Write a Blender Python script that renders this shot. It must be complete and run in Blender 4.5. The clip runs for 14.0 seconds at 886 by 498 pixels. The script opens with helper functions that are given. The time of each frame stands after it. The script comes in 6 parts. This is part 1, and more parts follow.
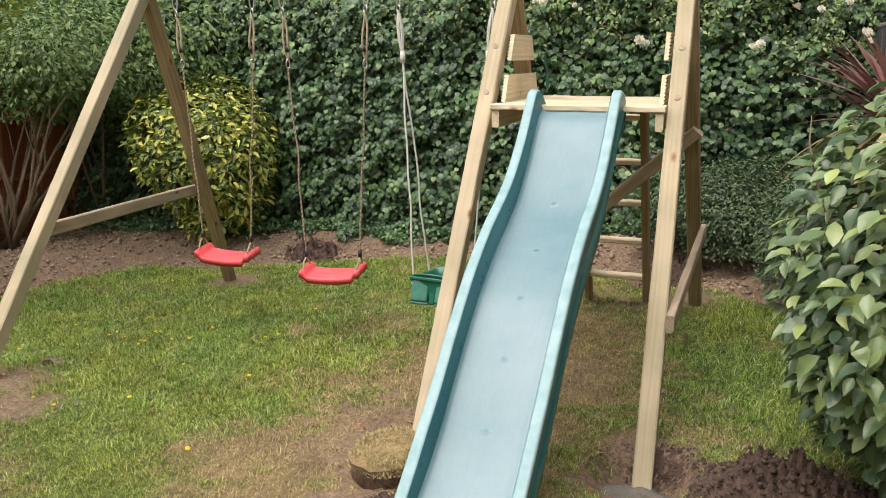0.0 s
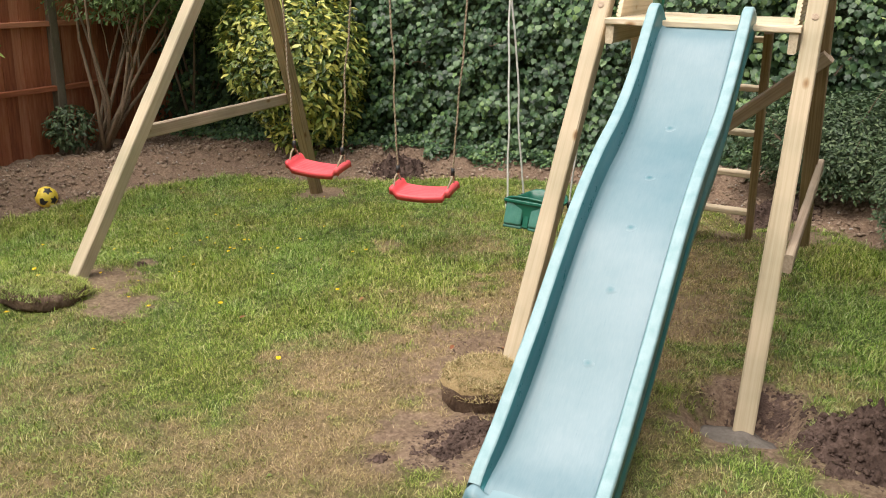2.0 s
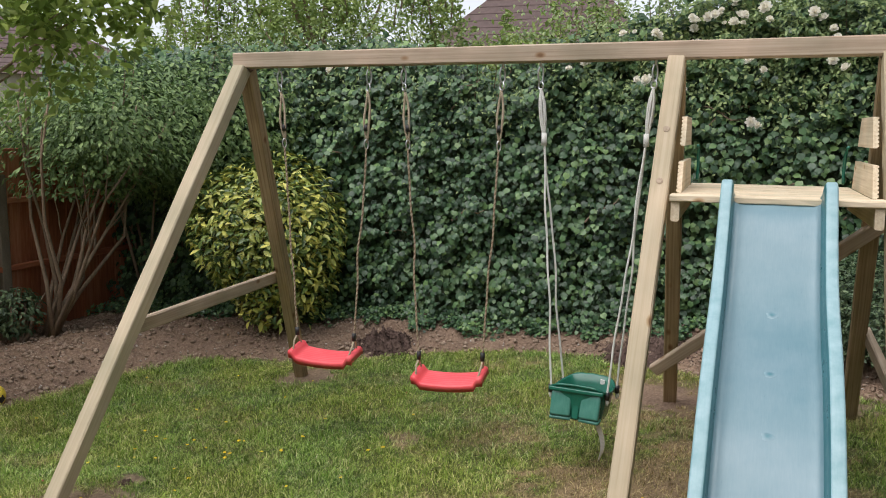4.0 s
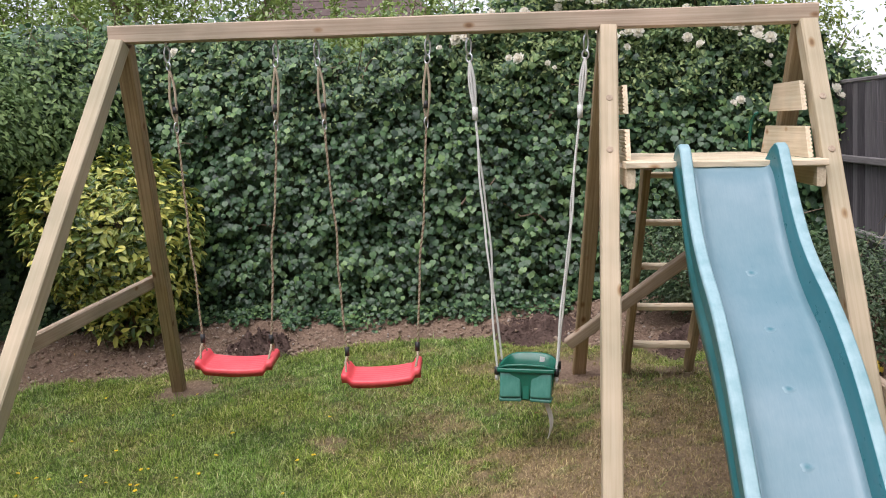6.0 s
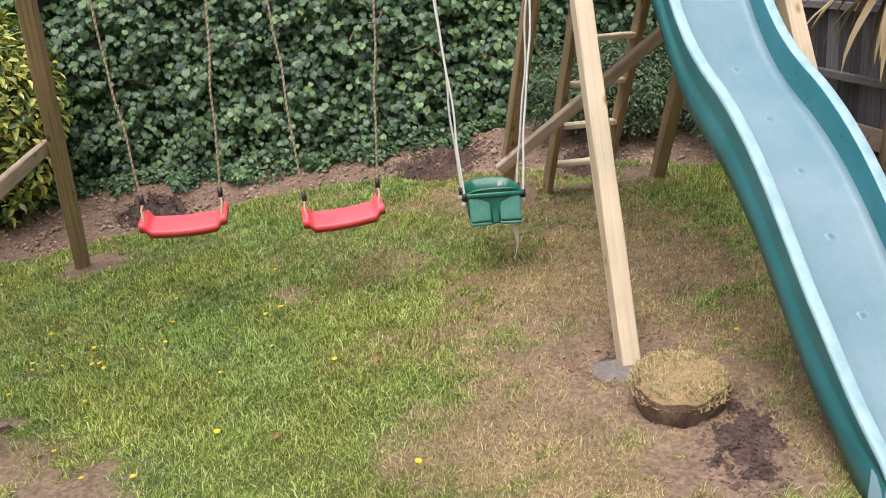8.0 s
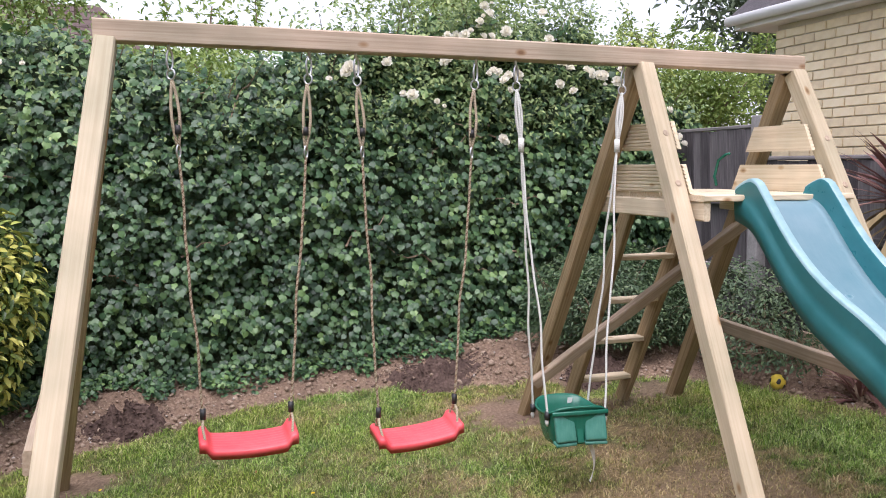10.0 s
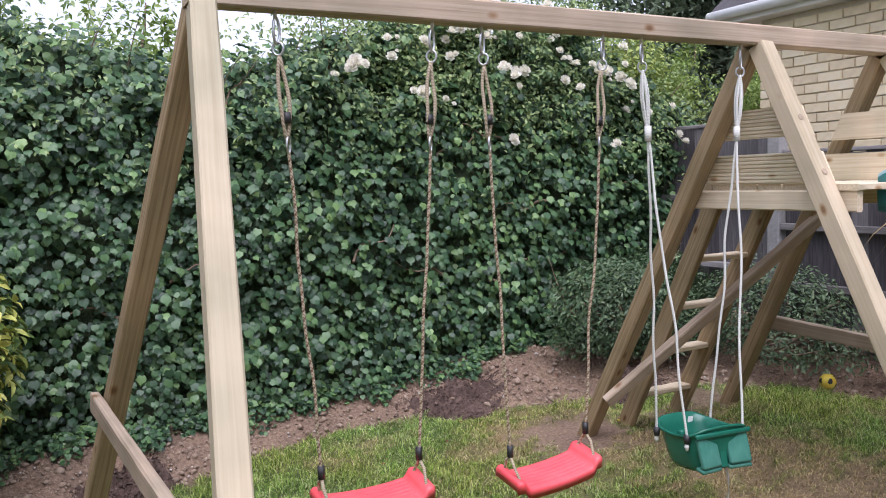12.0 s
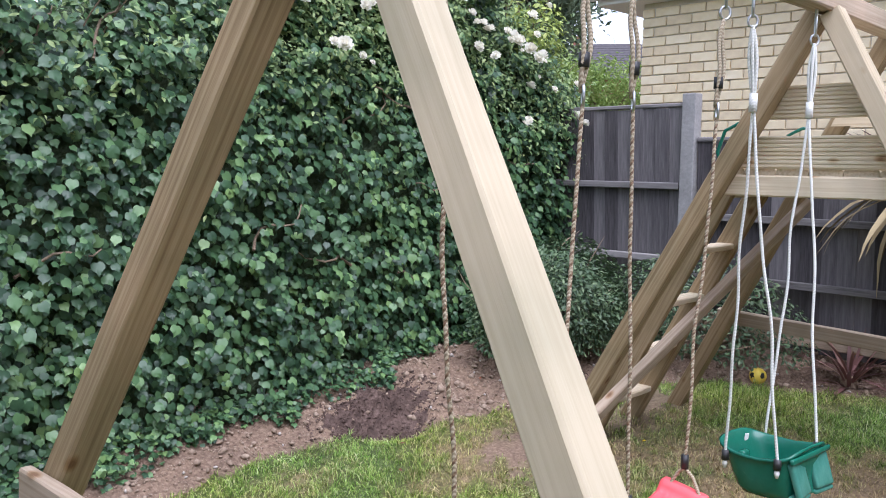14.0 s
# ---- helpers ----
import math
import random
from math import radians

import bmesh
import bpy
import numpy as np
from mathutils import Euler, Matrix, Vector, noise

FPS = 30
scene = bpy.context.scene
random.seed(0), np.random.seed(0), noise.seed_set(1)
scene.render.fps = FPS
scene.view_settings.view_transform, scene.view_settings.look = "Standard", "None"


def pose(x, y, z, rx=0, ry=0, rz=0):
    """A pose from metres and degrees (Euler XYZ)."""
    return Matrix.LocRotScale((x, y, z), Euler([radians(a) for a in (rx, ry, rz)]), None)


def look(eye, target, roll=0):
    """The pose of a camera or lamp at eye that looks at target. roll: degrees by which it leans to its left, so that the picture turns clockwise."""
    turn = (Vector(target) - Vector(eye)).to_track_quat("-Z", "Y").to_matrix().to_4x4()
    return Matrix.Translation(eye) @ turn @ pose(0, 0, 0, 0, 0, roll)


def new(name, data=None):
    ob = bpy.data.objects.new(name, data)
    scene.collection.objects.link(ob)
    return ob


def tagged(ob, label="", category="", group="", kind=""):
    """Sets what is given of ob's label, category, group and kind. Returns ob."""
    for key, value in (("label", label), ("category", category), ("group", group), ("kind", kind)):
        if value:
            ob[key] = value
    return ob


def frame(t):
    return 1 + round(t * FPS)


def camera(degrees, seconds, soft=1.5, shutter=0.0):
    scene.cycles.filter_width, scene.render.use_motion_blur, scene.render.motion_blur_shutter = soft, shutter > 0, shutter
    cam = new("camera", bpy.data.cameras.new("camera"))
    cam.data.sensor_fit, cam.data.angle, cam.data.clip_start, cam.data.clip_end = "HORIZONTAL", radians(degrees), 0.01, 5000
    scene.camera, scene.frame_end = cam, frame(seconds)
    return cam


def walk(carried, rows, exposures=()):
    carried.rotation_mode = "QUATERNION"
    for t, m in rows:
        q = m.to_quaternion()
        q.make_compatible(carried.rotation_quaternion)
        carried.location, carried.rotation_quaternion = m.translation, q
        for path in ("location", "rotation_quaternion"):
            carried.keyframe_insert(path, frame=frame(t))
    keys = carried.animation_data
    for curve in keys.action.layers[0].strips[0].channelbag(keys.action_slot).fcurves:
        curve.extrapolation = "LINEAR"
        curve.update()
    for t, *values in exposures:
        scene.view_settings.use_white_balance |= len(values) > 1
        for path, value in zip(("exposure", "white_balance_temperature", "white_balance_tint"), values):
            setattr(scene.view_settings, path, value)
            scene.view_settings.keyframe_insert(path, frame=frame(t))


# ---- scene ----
cam = camera(57.0, 14.0, soft=1.0)
PATH = [
    (0, (1.151, -4.24, 1.786), (0.476, -2.415, 1.325), -0.2),
    (0.5, (1.143, -4.232, 1.772), (0.468, -2.441, 1.191), -0.5),
    (1, (1.133, -4.203, 1.743), (0.461, -2.465, 1.017), -0.6),
    (1.5, (1.109, -4.181, 1.74), (0.44, -2.464, 0.964), -0.0),
    (2, (0.993, -4.163, 1.74), (0.178, -2.454, 1.095), 1.5),
    (2.5, (0.77, -4.157, 1.761), (-0.165, -2.469, 1.236), 1.1),
    (3, (0.605, -4.119, 1.788), (-0.259, -2.361, 1.383), 2.0),
    (3.5, (0.395, -4.013, 1.795), (-0.362, -2.181, 1.528), -0.2),
    (4, (0.265, -3.971, 1.815), (-0.409, -2.109, 1.529), 0.5),
    (6.5, (-0.7, -3.9, 1.716), (-0.699, -1.927, 1.392), -2.4),
    (7, (-0.919, -3.956, 1.698), (-0.762, -2.035, 1.167), -2.8),
    (7.5, (-1.065, -3.937, 1.655), (-0.855, -2.06, 0.998), -2.8),
    (8, (-1.225, -3.816, 1.643), (-0.949, -1.952, 0.973), -3.9),
    (8.5, (-1.392, -3.731, 1.683), (-0.96, -1.879, 1.061), -2.6),
    (9, (-1.694, -3.648, 1.681), (-1.159, -1.752, 1.332), -1.1),
    (9.2, (-1.792, -3.6, 1.692), (-1.232, -1.703, 1.397), -0.7),
    (11.3, (-2.677, -2.864, 1.648), (-1.86, -1.045, 1.49), -0.3),
    (11.5, (-2.719, -2.769, 1.657), (-1.87, -0.967, 1.481), -0.2),
    (12, (-2.891, -2.481, 1.621), (-1.957, -0.72, 1.453), -1.7),
    (12.5, (-3.073, -2.23, 1.618), (-2.056, -0.517, 1.441), -2.2),
    (13, (-3.218, -1.905, 1.596), (-2.032, -0.304, 1.423), -0.2),
    (13.5, (-3.25, -1.533, 1.559), (-1.939, -0.036, 1.354), 0.5),
    (14, (-3.294, -1.158, 1.581), (-1.864, 0.224, 1.366), 0.6),
]
EXPOSURES = [(0, 1.25, 7000, 13), (1.5, 1.3, 7000, 14), (3, 1.38, 6900, 14), (3.5, 1.2, 6650, 14), (4, 0.85, 6450, 14), (6.5, 1.17, 6300, 20), (7.5, 1.35, 6550, 18), (9, 1.5, 6300, 23),
             (11.5, 1.05, 5950, 23), (12.5, 1.4, 5750, 22), (14, 1.5, 5600, 20)]
walk(cam, [(t, look(eye, target, roll)) for t, eye, target, roll in PATH], EXPOSURES)

# ---------------------------------------------------------------- world and sun
world = bpy.data.worlds.new("overcast_sky")
scene.world = world
world.use_nodes = True
wn, wl = world.node_tree.nodes, world.node_tree.links
sky = wn.new("ShaderNodeTexSky")
sky.sky_type, sky.sun_disc = "NISHITA", False
sky.sun_elevation, sky.sun_rotation = radians(65), radians(207)
sky.air_density, sky.dust_density, sky.ozone_density = 1.0, 1.5, 1.0
pale = wn.new("ShaderNodeHueSaturation")
pale.inputs["Saturation"].default_value = 0.30
wl.new(sky.outputs[0], pale.inputs["Color"])
wl.new(pale.outputs[0], wn["Background"].inputs["Color"])
wn["Background"].inputs["Strength"].default_value = 0.11

sun = new("sun", bpy.data.lights.new("sun", "SUN"))
sun.data.energy, sun.data.angle, sun.data.color = 1.5, radians(60), (1.0, 0.965, 0.92)
sun.matrix_world = look((-2.2, -4.3, 10.5), (0, 0, 0))


# ---------------------------------------------------------------- materials
def material(name, rough=0.6, metal=0.0, spec=0.5):
    m = bpy.data.materials.new(name)
    m.use_nodes = True
    b = m.node_tree.nodes["Principled BSDF"]
    b.inputs["Roughness"].default_value = rough
    b.inputs["Metallic"].default_value = metal
    b.inputs["Specular IOR Level"].default_value = spec
    return m, m.node_tree.nodes, m.node_tree.links, b


def coords(n, l, scale=(1, 1, 1), space="Object"):
    tc, mp = n.new("ShaderNodeTexCoord"), n.new("ShaderNodeMapping")
    mp.inputs["Scale"].default_value = scale
    l.new(tc.outputs[space], mp.inputs["Vector"])
    return mp


def noise_of(n, l, src, scale, detail=4.0, rough=0.55):
    t = n.new("ShaderNodeTexNoise")
    t.inputs["Scale"].default_value, t.inputs["Detail"].default_value, t.inputs["Roughness"].default_value = scale, detail, rough
    if src is not None:
        l.new(src, t.inputs["Vector"])
    return t


def ramp(n, l, fac, stops):
    r = n.new("ShaderNodeValToRGB")
    while len(r.color_ramp.elements) < len(stops):
        r.color_ramp.elements.new(0.5)
    for e, (p, c) in zip(r.color_ramp.elements, stops):
        e.position, e.color = p, (*c, 1)
    l.new(fac, r.inputs["Fac"])
    return r


def blend(n, l, kind, fac, a, b):
    x = n.new("ShaderNodeMix")
    x.data_type, x.blend_type = "RGBA", kind
    if isinstance(fac, (int, float)):
        x.inputs["Factor"].default_value = fac
    else:
        l.new(fac, x.inputs["Factor"])
    for idx, v in ((6, a), (7, b)):
        if isinstance(v, tuple):
            x.inputs[idx].default_value = (*v, 1)
        else:
            l.new(v, x.inputs[idx])
    return x.outputs[2]


def bump(n, l, b, height, strength=0.3, dist=0.004):
    u = n.new("ShaderNodeBump")
    u.inputs["Strength"].default_value, u.inputs["Distance"].default_value = strength, dist
    l.new(height, u.inputs["Height"])
    l.new(u.outputs[0], b.inputs["Normal"])


def wood(name, dark, mid, light, knots=True, rough=0.72):
    """Sawn softwood with its grain along local z, knots and weather stains."""
    m, n, l, b = material(name, rough, spec=0.25)
    oi = n.new("ShaderNodeObjectInfo")
    off = n.new("ShaderNodeVectorMath")
    off.operation = "MULTIPLY_ADD"
    tc = n.new("ShaderNodeTexCoord")
    off.inputs[1].default_value = (1, 1, 1)
    l.new(tc.outputs["Object"], off.inputs[0])
    mul = n.new("ShaderNodeVectorMath")
    mul.operation = "SCALE"
    mul.inputs["Scale"].default_value = 9.0
    comb = n.new("ShaderNodeCombineXYZ")
    for i in range(3):
        l.new(oi.outputs["Random"], comb.inputs[i])
    l.new(comb.outputs[0], mul.inputs[0])
    l.new(mul.outputs[0], off.inputs[2])
    g = n.new("ShaderNodeMapping")
    g.inputs["Scale"].default_value = (95, 95, 1.6)
    l.new(off.outputs[0], g.inputs["Vector"])
    grain = noise_of(n, l, g.outputs[0], 1.0, 6.0, 0.62)
    big = noise_of(n, l, off.outputs[0], 2.6, 3.0)
    col = ramp(n, l, grain.outputs["Fac"], [(0.30, dark), (0.50, mid), (0.68, light)])
    stain = ramp(n, l, big.outputs["Fac"], [(0.3, (0.72, 0.74, 0.66)), (0.65, (1.08, 1.03, 0.95))])
    out = blend(n, l, "MULTIPLY", 1.0, col.outputs[0], stain.outputs[0])
    if knots:
        k = n.new("ShaderNodeMapping")
        k.inputs["Scale"].default_value = (8.5, 8.5, 4.6)
        l.new(off.outputs[0], k.inputs["Vector"])
        v = n.new("ShaderNodeTexVoronoi")
        v.inputs["Scale"].default_value = 1.0
        l.new(k.outputs[0], v.inputs["Vector"])
        spot = ramp(n, l, v.outputs["Distance"], [(0.05, (0.36, 0.21, 0.11)), (0.09, (0.70, 0.55, 0.40)), (0.15, (1, 1, 1))])
        out = blend(n, l, "MULTIPLY", 0.85, out, spot.outputs[0])
    l.new(out, b.inputs["Base Color"])
    bump(n, l, b, grain.outputs["Fac"], 0.35, 0.002)
    return m


def plastic(name, base, faded, amount, rough=0.35, scale=5.0, spread=0.55):
    """Moulded plastic that has bloomed and scuffed paler in patches."""
    m, n, l, b = material(name, rough, spec=0.5)
    src = coords(n, l).outputs[0]
    a = noise_of(n, l, src, scale, 5.0, 0.6)
    f = noise_of(n, l, coords(n, l, (60, 6, 6)).outputs[0], 3.0, 5.0, 0.7)
    mixv = n.new("ShaderNodeMath")
    mixv.operation = "MULTIPLY_ADD"
    mixv.inputs[1].default_value, mixv.inputs[2].default_value = 0.35, 0.0
    l.new(f.outputs["Fac"], mixv.inputs[0])
    add = n.new("ShaderNodeMath")
    add.operation = "ADD"
    l.new(a.outputs["Fac"], add.inputs[0])
    l.new(mixv.outputs[0], add.inputs[1])
    lo, hi = tuple(np.array(base) * (1 - amount) + np.array(faded) * amount), faded
    r = ramp(n, l, add.outputs[0], [(0.45, lo), (0.9, tuple(np.array(lo) * (1 - spread) + np.array(hi) * spread))])
    l.new(r.outputs[0], b.inputs["Base Color"])
    rr = ramp(n, l, f.outputs["Fac"], [(0.3, (rough * 0.8,) * 3), (0.7, (min(1, rough * 1.4),) * 3)])
    l.new(rr.outputs[0], b.inputs["Roughness"])
    bump(n, l, b, f.outputs["Fac"], 0.05, 0.001)
    return m


def foliage(name, stops, rough=0.45, vary=0.5, trans=0.15, spec=0.4):
    """Leaves: each one its own green, drifting in patches across the plant."""
    m, n, l, b = material(name, rough, spec=spec)
    g = n.new("ShaderNodeNewGeometry")
    pat = noise_of(n, l, coords(n, l).outputs[0], 1.7, 2.0)
    add = n.new("ShaderNodeMath")
    add.operation = "MULTIPLY_ADD"
    add.inputs[1].default_value = vary
    l.new(g.outputs["Random Per Island"], add.inputs[0])
    sc = n.new("ShaderNodeMath")
    sc.operation = "MULTIPLY"
    sc.inputs[1].default_value = 1.0 - vary
    l.new(pat.outputs["Fac"], sc.inputs[0])
    l.new(sc.outputs[0], add.inputs[2])
    r = ramp(n, l, add.outputs[0], stops)
    l.new(r.outputs[0], b.inputs["Base Color"])
    fine = noise_of(n, l, coords(n, l).outputs[0], 60.0, 3.0)
    bump(n, l, b, fine.outputs["Fac"], 0.25, 0.004)
    if trans:
        tr, mx, outp = n.new("ShaderNodeBsdfTranslucent"), n.new("ShaderNodeMixShader"), n["Material Output"]
        l.new(r.outputs[0], tr.inputs["Color"])
        mx.inputs[0].default_value = trans
        l.new(b.outputs[0], mx.inputs[1])
        l.new(tr.outputs[0], mx.inputs[2])
        l.new(mx.outputs[0], outp.inputs["Surface"])
    return m


def mottled(name, stops, scale=6.0, rough=0.9, relief=0.4, depth=0.01, stretch=(1, 1, 1), fine=45.0):
    m, n, l, b = material(name, rough, spec=0.2)
    src = coords(n, l, stretch).outputs[0]
    a, f = noise_of(n, l, src, scale, 6.0, 0.6), noise_of(n, l, src, fine, 4.0, 0.65)
    s = n.new("ShaderNodeMath")
    s.operation = "MULTIPLY_ADD"
    s.inputs[1].default_value = 0.5
    l.new(f.outputs["Fac"], s.inputs[0])
    h = n.new("ShaderNodeMath")
    h.operation = "MULTIPLY"
    h.inputs[1].default_value = 0.5
    l.new(a.outputs["Fac"], h.inputs[0])
    l.new(h.outputs[0], s.inputs[2])
    r = ramp(n, l, s.outputs[0], stops)
    l.new(r.outputs[0], b.inputs["Base Color"])
    bump(n, l, b, f.outputs["Fac"], relief, depth)
    return m


def by_piece(name, stops, rough=0.85, scale=9.0, stretch=(1, 1, 1)):
    """Boards and bricks: each piece its own shade, with weather streaks on it."""
    m, n, l, b = material(name, rough, spec=0.2)
    oi = n.new("ShaderNodeObjectInfo")
    src = coords(n, l, stretch, "Object").outputs[0]
    a = noise_of(n, l, src, scale, 6.0, 0.65)
    s = n.new("ShaderNodeMath")
    s.operation = "MULTIPLY_ADD"
    s.inputs[1].default_value = 0.34
    l.new(oi.outputs["Random"], s.inputs[0])
    h = n.new("ShaderNodeMath")
    h.operation = "MULTIPLY"
    h.inputs[1].default_value = 0.66
    l.new(a.outputs["Fac"], h.inputs[0])
    l.new(h.outputs[0], s.inputs[2])
    r = ramp(n, l, s.outputs[0], stops)
    l.new(r.outputs[0], b.inputs["Base Color"])
    bump(n, l, b, a.outputs["Fac"], 0.4, 0.003)
    return m


def attr_mix(name, kinds, rough=0.9):
    """Ground and grass: live green, straw and bare soil by the dryness and bareness stored on the mesh."""
    m, n, l, b = material(name, rough, spec=0.15)
    green, straw, soil, per_blade = kinds
    src = coords(n, l).outputs[0]
    fine, mid = noise_of(n, l, src, 55.0, 5.0, 0.7), noise_of(n, l, src, 5.0, 4.0)
    if per_blade:
        g = n.new("ShaderNodeNewGeometry")
        f = g.outputs["Random Per Island"]
    else:
        f = fine.outputs["Fac"]
    cg, cs, cb = ramp(n, l, f, green), ramp(n, l, f, straw), ramp(n, l, fine.outputs["Fac"], soil)
    dry, bare = n.new("ShaderNodeAttribute"), n.new("ShaderNodeAttribute")
    dry.attribute_name, bare.attribute_name = "dry", "bare"
    # two kinds of turf grow in drifts: a yellow-green and a cooler blue-green one
    drift = ramp(n, l, noise_of(n, l, src, 1.3, 4.0, 0.6).outputs["Fac"], [(0.42, (0, 0, 0)), (0.60, (1, 1, 1))])
    cool = blend(n, l, "MULTIPLY", 1.0, cg.outputs[0], (0.80, 0.97, 1.12))
    turf = blend(n, l, "MIX", drift.outputs[0], cg.outputs[0], cool)
    out = blend(n, l, "MIX", dry.outputs["Fac"], turf, cs.outputs[0])
    out = blend(n, l, "MIX", bare.outputs["Fac"], out, cb.outputs[0])
    var = ramp(n, l, mid.outputs["Fac"], [(0.3, (0.8, 0.8, 0.8)), (0.7, (1.15, 1.15, 1.1))])
    out = blend(n, l, "MULTIPLY", 1.0, out, var.outputs[0])
    l.new(out, b.inputs["Base Color"])
    bump(n, l, b, fine.outputs["Fac"], 0.6, 0.012)
    return m


M_POST = wood("treated_pine", (0.47, 0.39, 0.28), (0.535, 0.455, 0.34), (0.575, 0.50, 0.385))
M_BEAM = wood("beam_pine", (0.38, 0.29, 0.225), (0.50, 0.405, 0.325), (0.57, 0.48, 0.395))
M_POST_CLEAR = wood("clear_pine", (0.46, 0.395, 0.29), (0.515, 0.45, 0.34), (0.55, 0.49, 0.38), False)
# the same pine with the shade of down-facing sides put into its colour
M_PINE_SHADE = wood("shade_browned_pine", (0.22, 0.155, 0.085), (0.335, 0.25, 0.15), (0.43, 0.335, 0.215))
M_DECK = wood("new_deck_board", (0.54, 0.44, 0.31), (0.68, 0.585, 0.445), (0.76, 0.685, 0.56))
M_RAIL = wood("brace_timber", (0.34, 0.265, 0.205), (0.45, 0.36, 0.285), (0.52, 0.435, 0.36))
M_FENCE_GREY = by_piece("weathered_grey_board", [(0.25, (0.05, 0.045, 0.048)), (0.5, (0.12, 0.11, 0.114)), (0.75, (0.225, 0.21, 0.21))], 0.9, 5.0, (14, 14, 1.0))
M_FENCE_CAP = by_piece("pale_weathered_rail", [(0.25, (0.12, 0.11, 0.108)), (0.5, (0.23, 0.215, 0.21)), (0.75, (0.34, 0.32, 0.31))], 0.9, 5.0, (14, 14, 1.0))
M_FENCE_RED = by_piece("red_brown_board", [(0.2, (0.16, 0.05, 0.028)), (0.48, (0.35, 0.125, 0.062)), (0.8, (0.52, 0.25, 0.15))], 0.85, 4.0, (12, 12, 1.0))
M_FENCE_POST = mottled("concrete_grey_post", [(0.3, (0.22, 0.215, 0.21)), (0.7, (0.38, 0.37, 0.36))], 5.0)
M_OLD_POST = mottled("old_post", [(0.3, (0.10, 0.085, 0.06)), (0.7, (0.22, 0.19, 0.14))], 5.0, stretch=(6, 6, 1))
M_BRICK = by_piece("buff_brick", [(0.2, (0.66, 0.54, 0.36)), (0.5, (0.80, 0.68, 0.45)), (0.8, (0.86, 0.77, 0.57))], 0.9, 12.0)
M_MORTAR = mottled("mortar", [(0.3, (0.56, 0.50, 0.40)), (0.7, (0.70, 0.64, 0.53))], 10.0)
M_SLIDE_BED = plastic("sun_bleached_teal", (0.011, 0.14, 0.178), (0.255, 0.352, 0.395), 0.37, 0.34, 2.2, 0.72)
M_SLIDE_RIM = plastic("scuffed_teal_rim", (0.01, 0.17, 0.195), (0.44, 0.60, 0.63), 0.42, 0.45, 16.0)
M_SLIDE_SIDE = plastic("teal_plastic", (0.003, 0.105, 0.11), (0.06, 0.25, 0.27), 0.14, 0.35, 4.0)
M_SLIDE_WALL = plastic("teal_plastic_wall", (0.004, 0.12, 0.14), (0.06, 0.25, 0.28), 0.15, 0.3, 4.0)


def worn_plastic(name, axis, lo, hi, near, away, rough=0.35):
    """Plastic whose bleach wears from one colour to another along a local axis, with a cloudy border."""
    m, n, l, b = material(name, rough, spec=0.5)
    tc = n.new("ShaderNodeTexCoord")
    if axis == "radius":
        d = n.new("ShaderNodeVectorMath")
        d.operation = "LENGTH"
        l.new(tc.outputs["Object"], d.inputs[0])
        value = d.outputs["Value"]
    else:
        d = n.new("ShaderNodeSeparateXYZ")
        l.new(tc.outputs["Object"], d.inputs[0])
        value = d.outputs["Y"]
    cloud = noise_of(n, l, tc.outputs["Object"], 26.0, 4.0)
    warp = n.new("ShaderNodeMath")
    warp.operation = "MULTIPLY_ADD"
    warp.inputs[1].default_value = (hi - lo) * 0.9
    l.new(cloud.outputs["Fac"], warp.inputs[0])
    l.new(value, warp.inputs[2])
    span = n.new("ShaderNodeMapRange")
    span.inputs["From Min"].default_value, span.inputs["From Max"].default_value = lo + (hi - lo) * 0.45, hi + (hi - lo) * 0.45
    l.new(warp.outputs[0], span.inputs["Value"])
    r = ramp(n, l, span.outputs[0], [(0.0, near), (0.5, tuple((np.array(near) + np.array(away)) / 2)), (1.0, away)])
    l.new(r.outputs[0], b.inputs["Base Color"])
    return m


M_SLIDE_DIMPLE = worn_plastic("half_bleached_dimple", "radius", 0.003, 0.017, (0.055, 0.185, 0.22), (0.20, 0.315, 0.36))
M_SLIDE_LIP = worn_plastic("worn_teal_lip", "y", -1.802, -1.765, (0.006, 0.095, 0.10), (0.20, 0.335, 0.38))
M_RED = plastic("red_plastic", (0.78, 0.045, 0.06), (0.88, 0.16, 0.17), 0.28, 0.36, 8.0)
M_GREEN = plastic("green_plastic", (0.002, 0.092, 0.055), (0.03, 0.19, 0.13), 0.15, 0.2, 8.0)
# paler than the bucket's green: part of the sky's reflection is in the colour
M_GREEN_SKY_PALE = plastic("sky_pale_green_panel", (0.006, 0.125, 0.085), (0.13, 0.32, 0.26), 0.22, 0.14, 12.0)
M_BLACK = plastic("black_plastic", (0.012, 0.012, 0.013), (0.05, 0.05, 0.05), 0.1, 0.45, 9.0)
M_STEEL = mottled("galvanised_steel", [(0.3, (0.55, 0.56, 0.57)), (0.7, (0.75, 0.76, 0.77))], 30.0, 0.3, 0.05)
M_STEEL.node_tree.nodes["Principled BSDF"].inputs["Metallic"].default_value = 1.0
M_WHITE = mottled("white_rope_end", [(0.3, (0.7, 0.69, 0.66)), (0.7, (0.82, 0.81, 0.78))], 30.0, 0.6, 0.1)


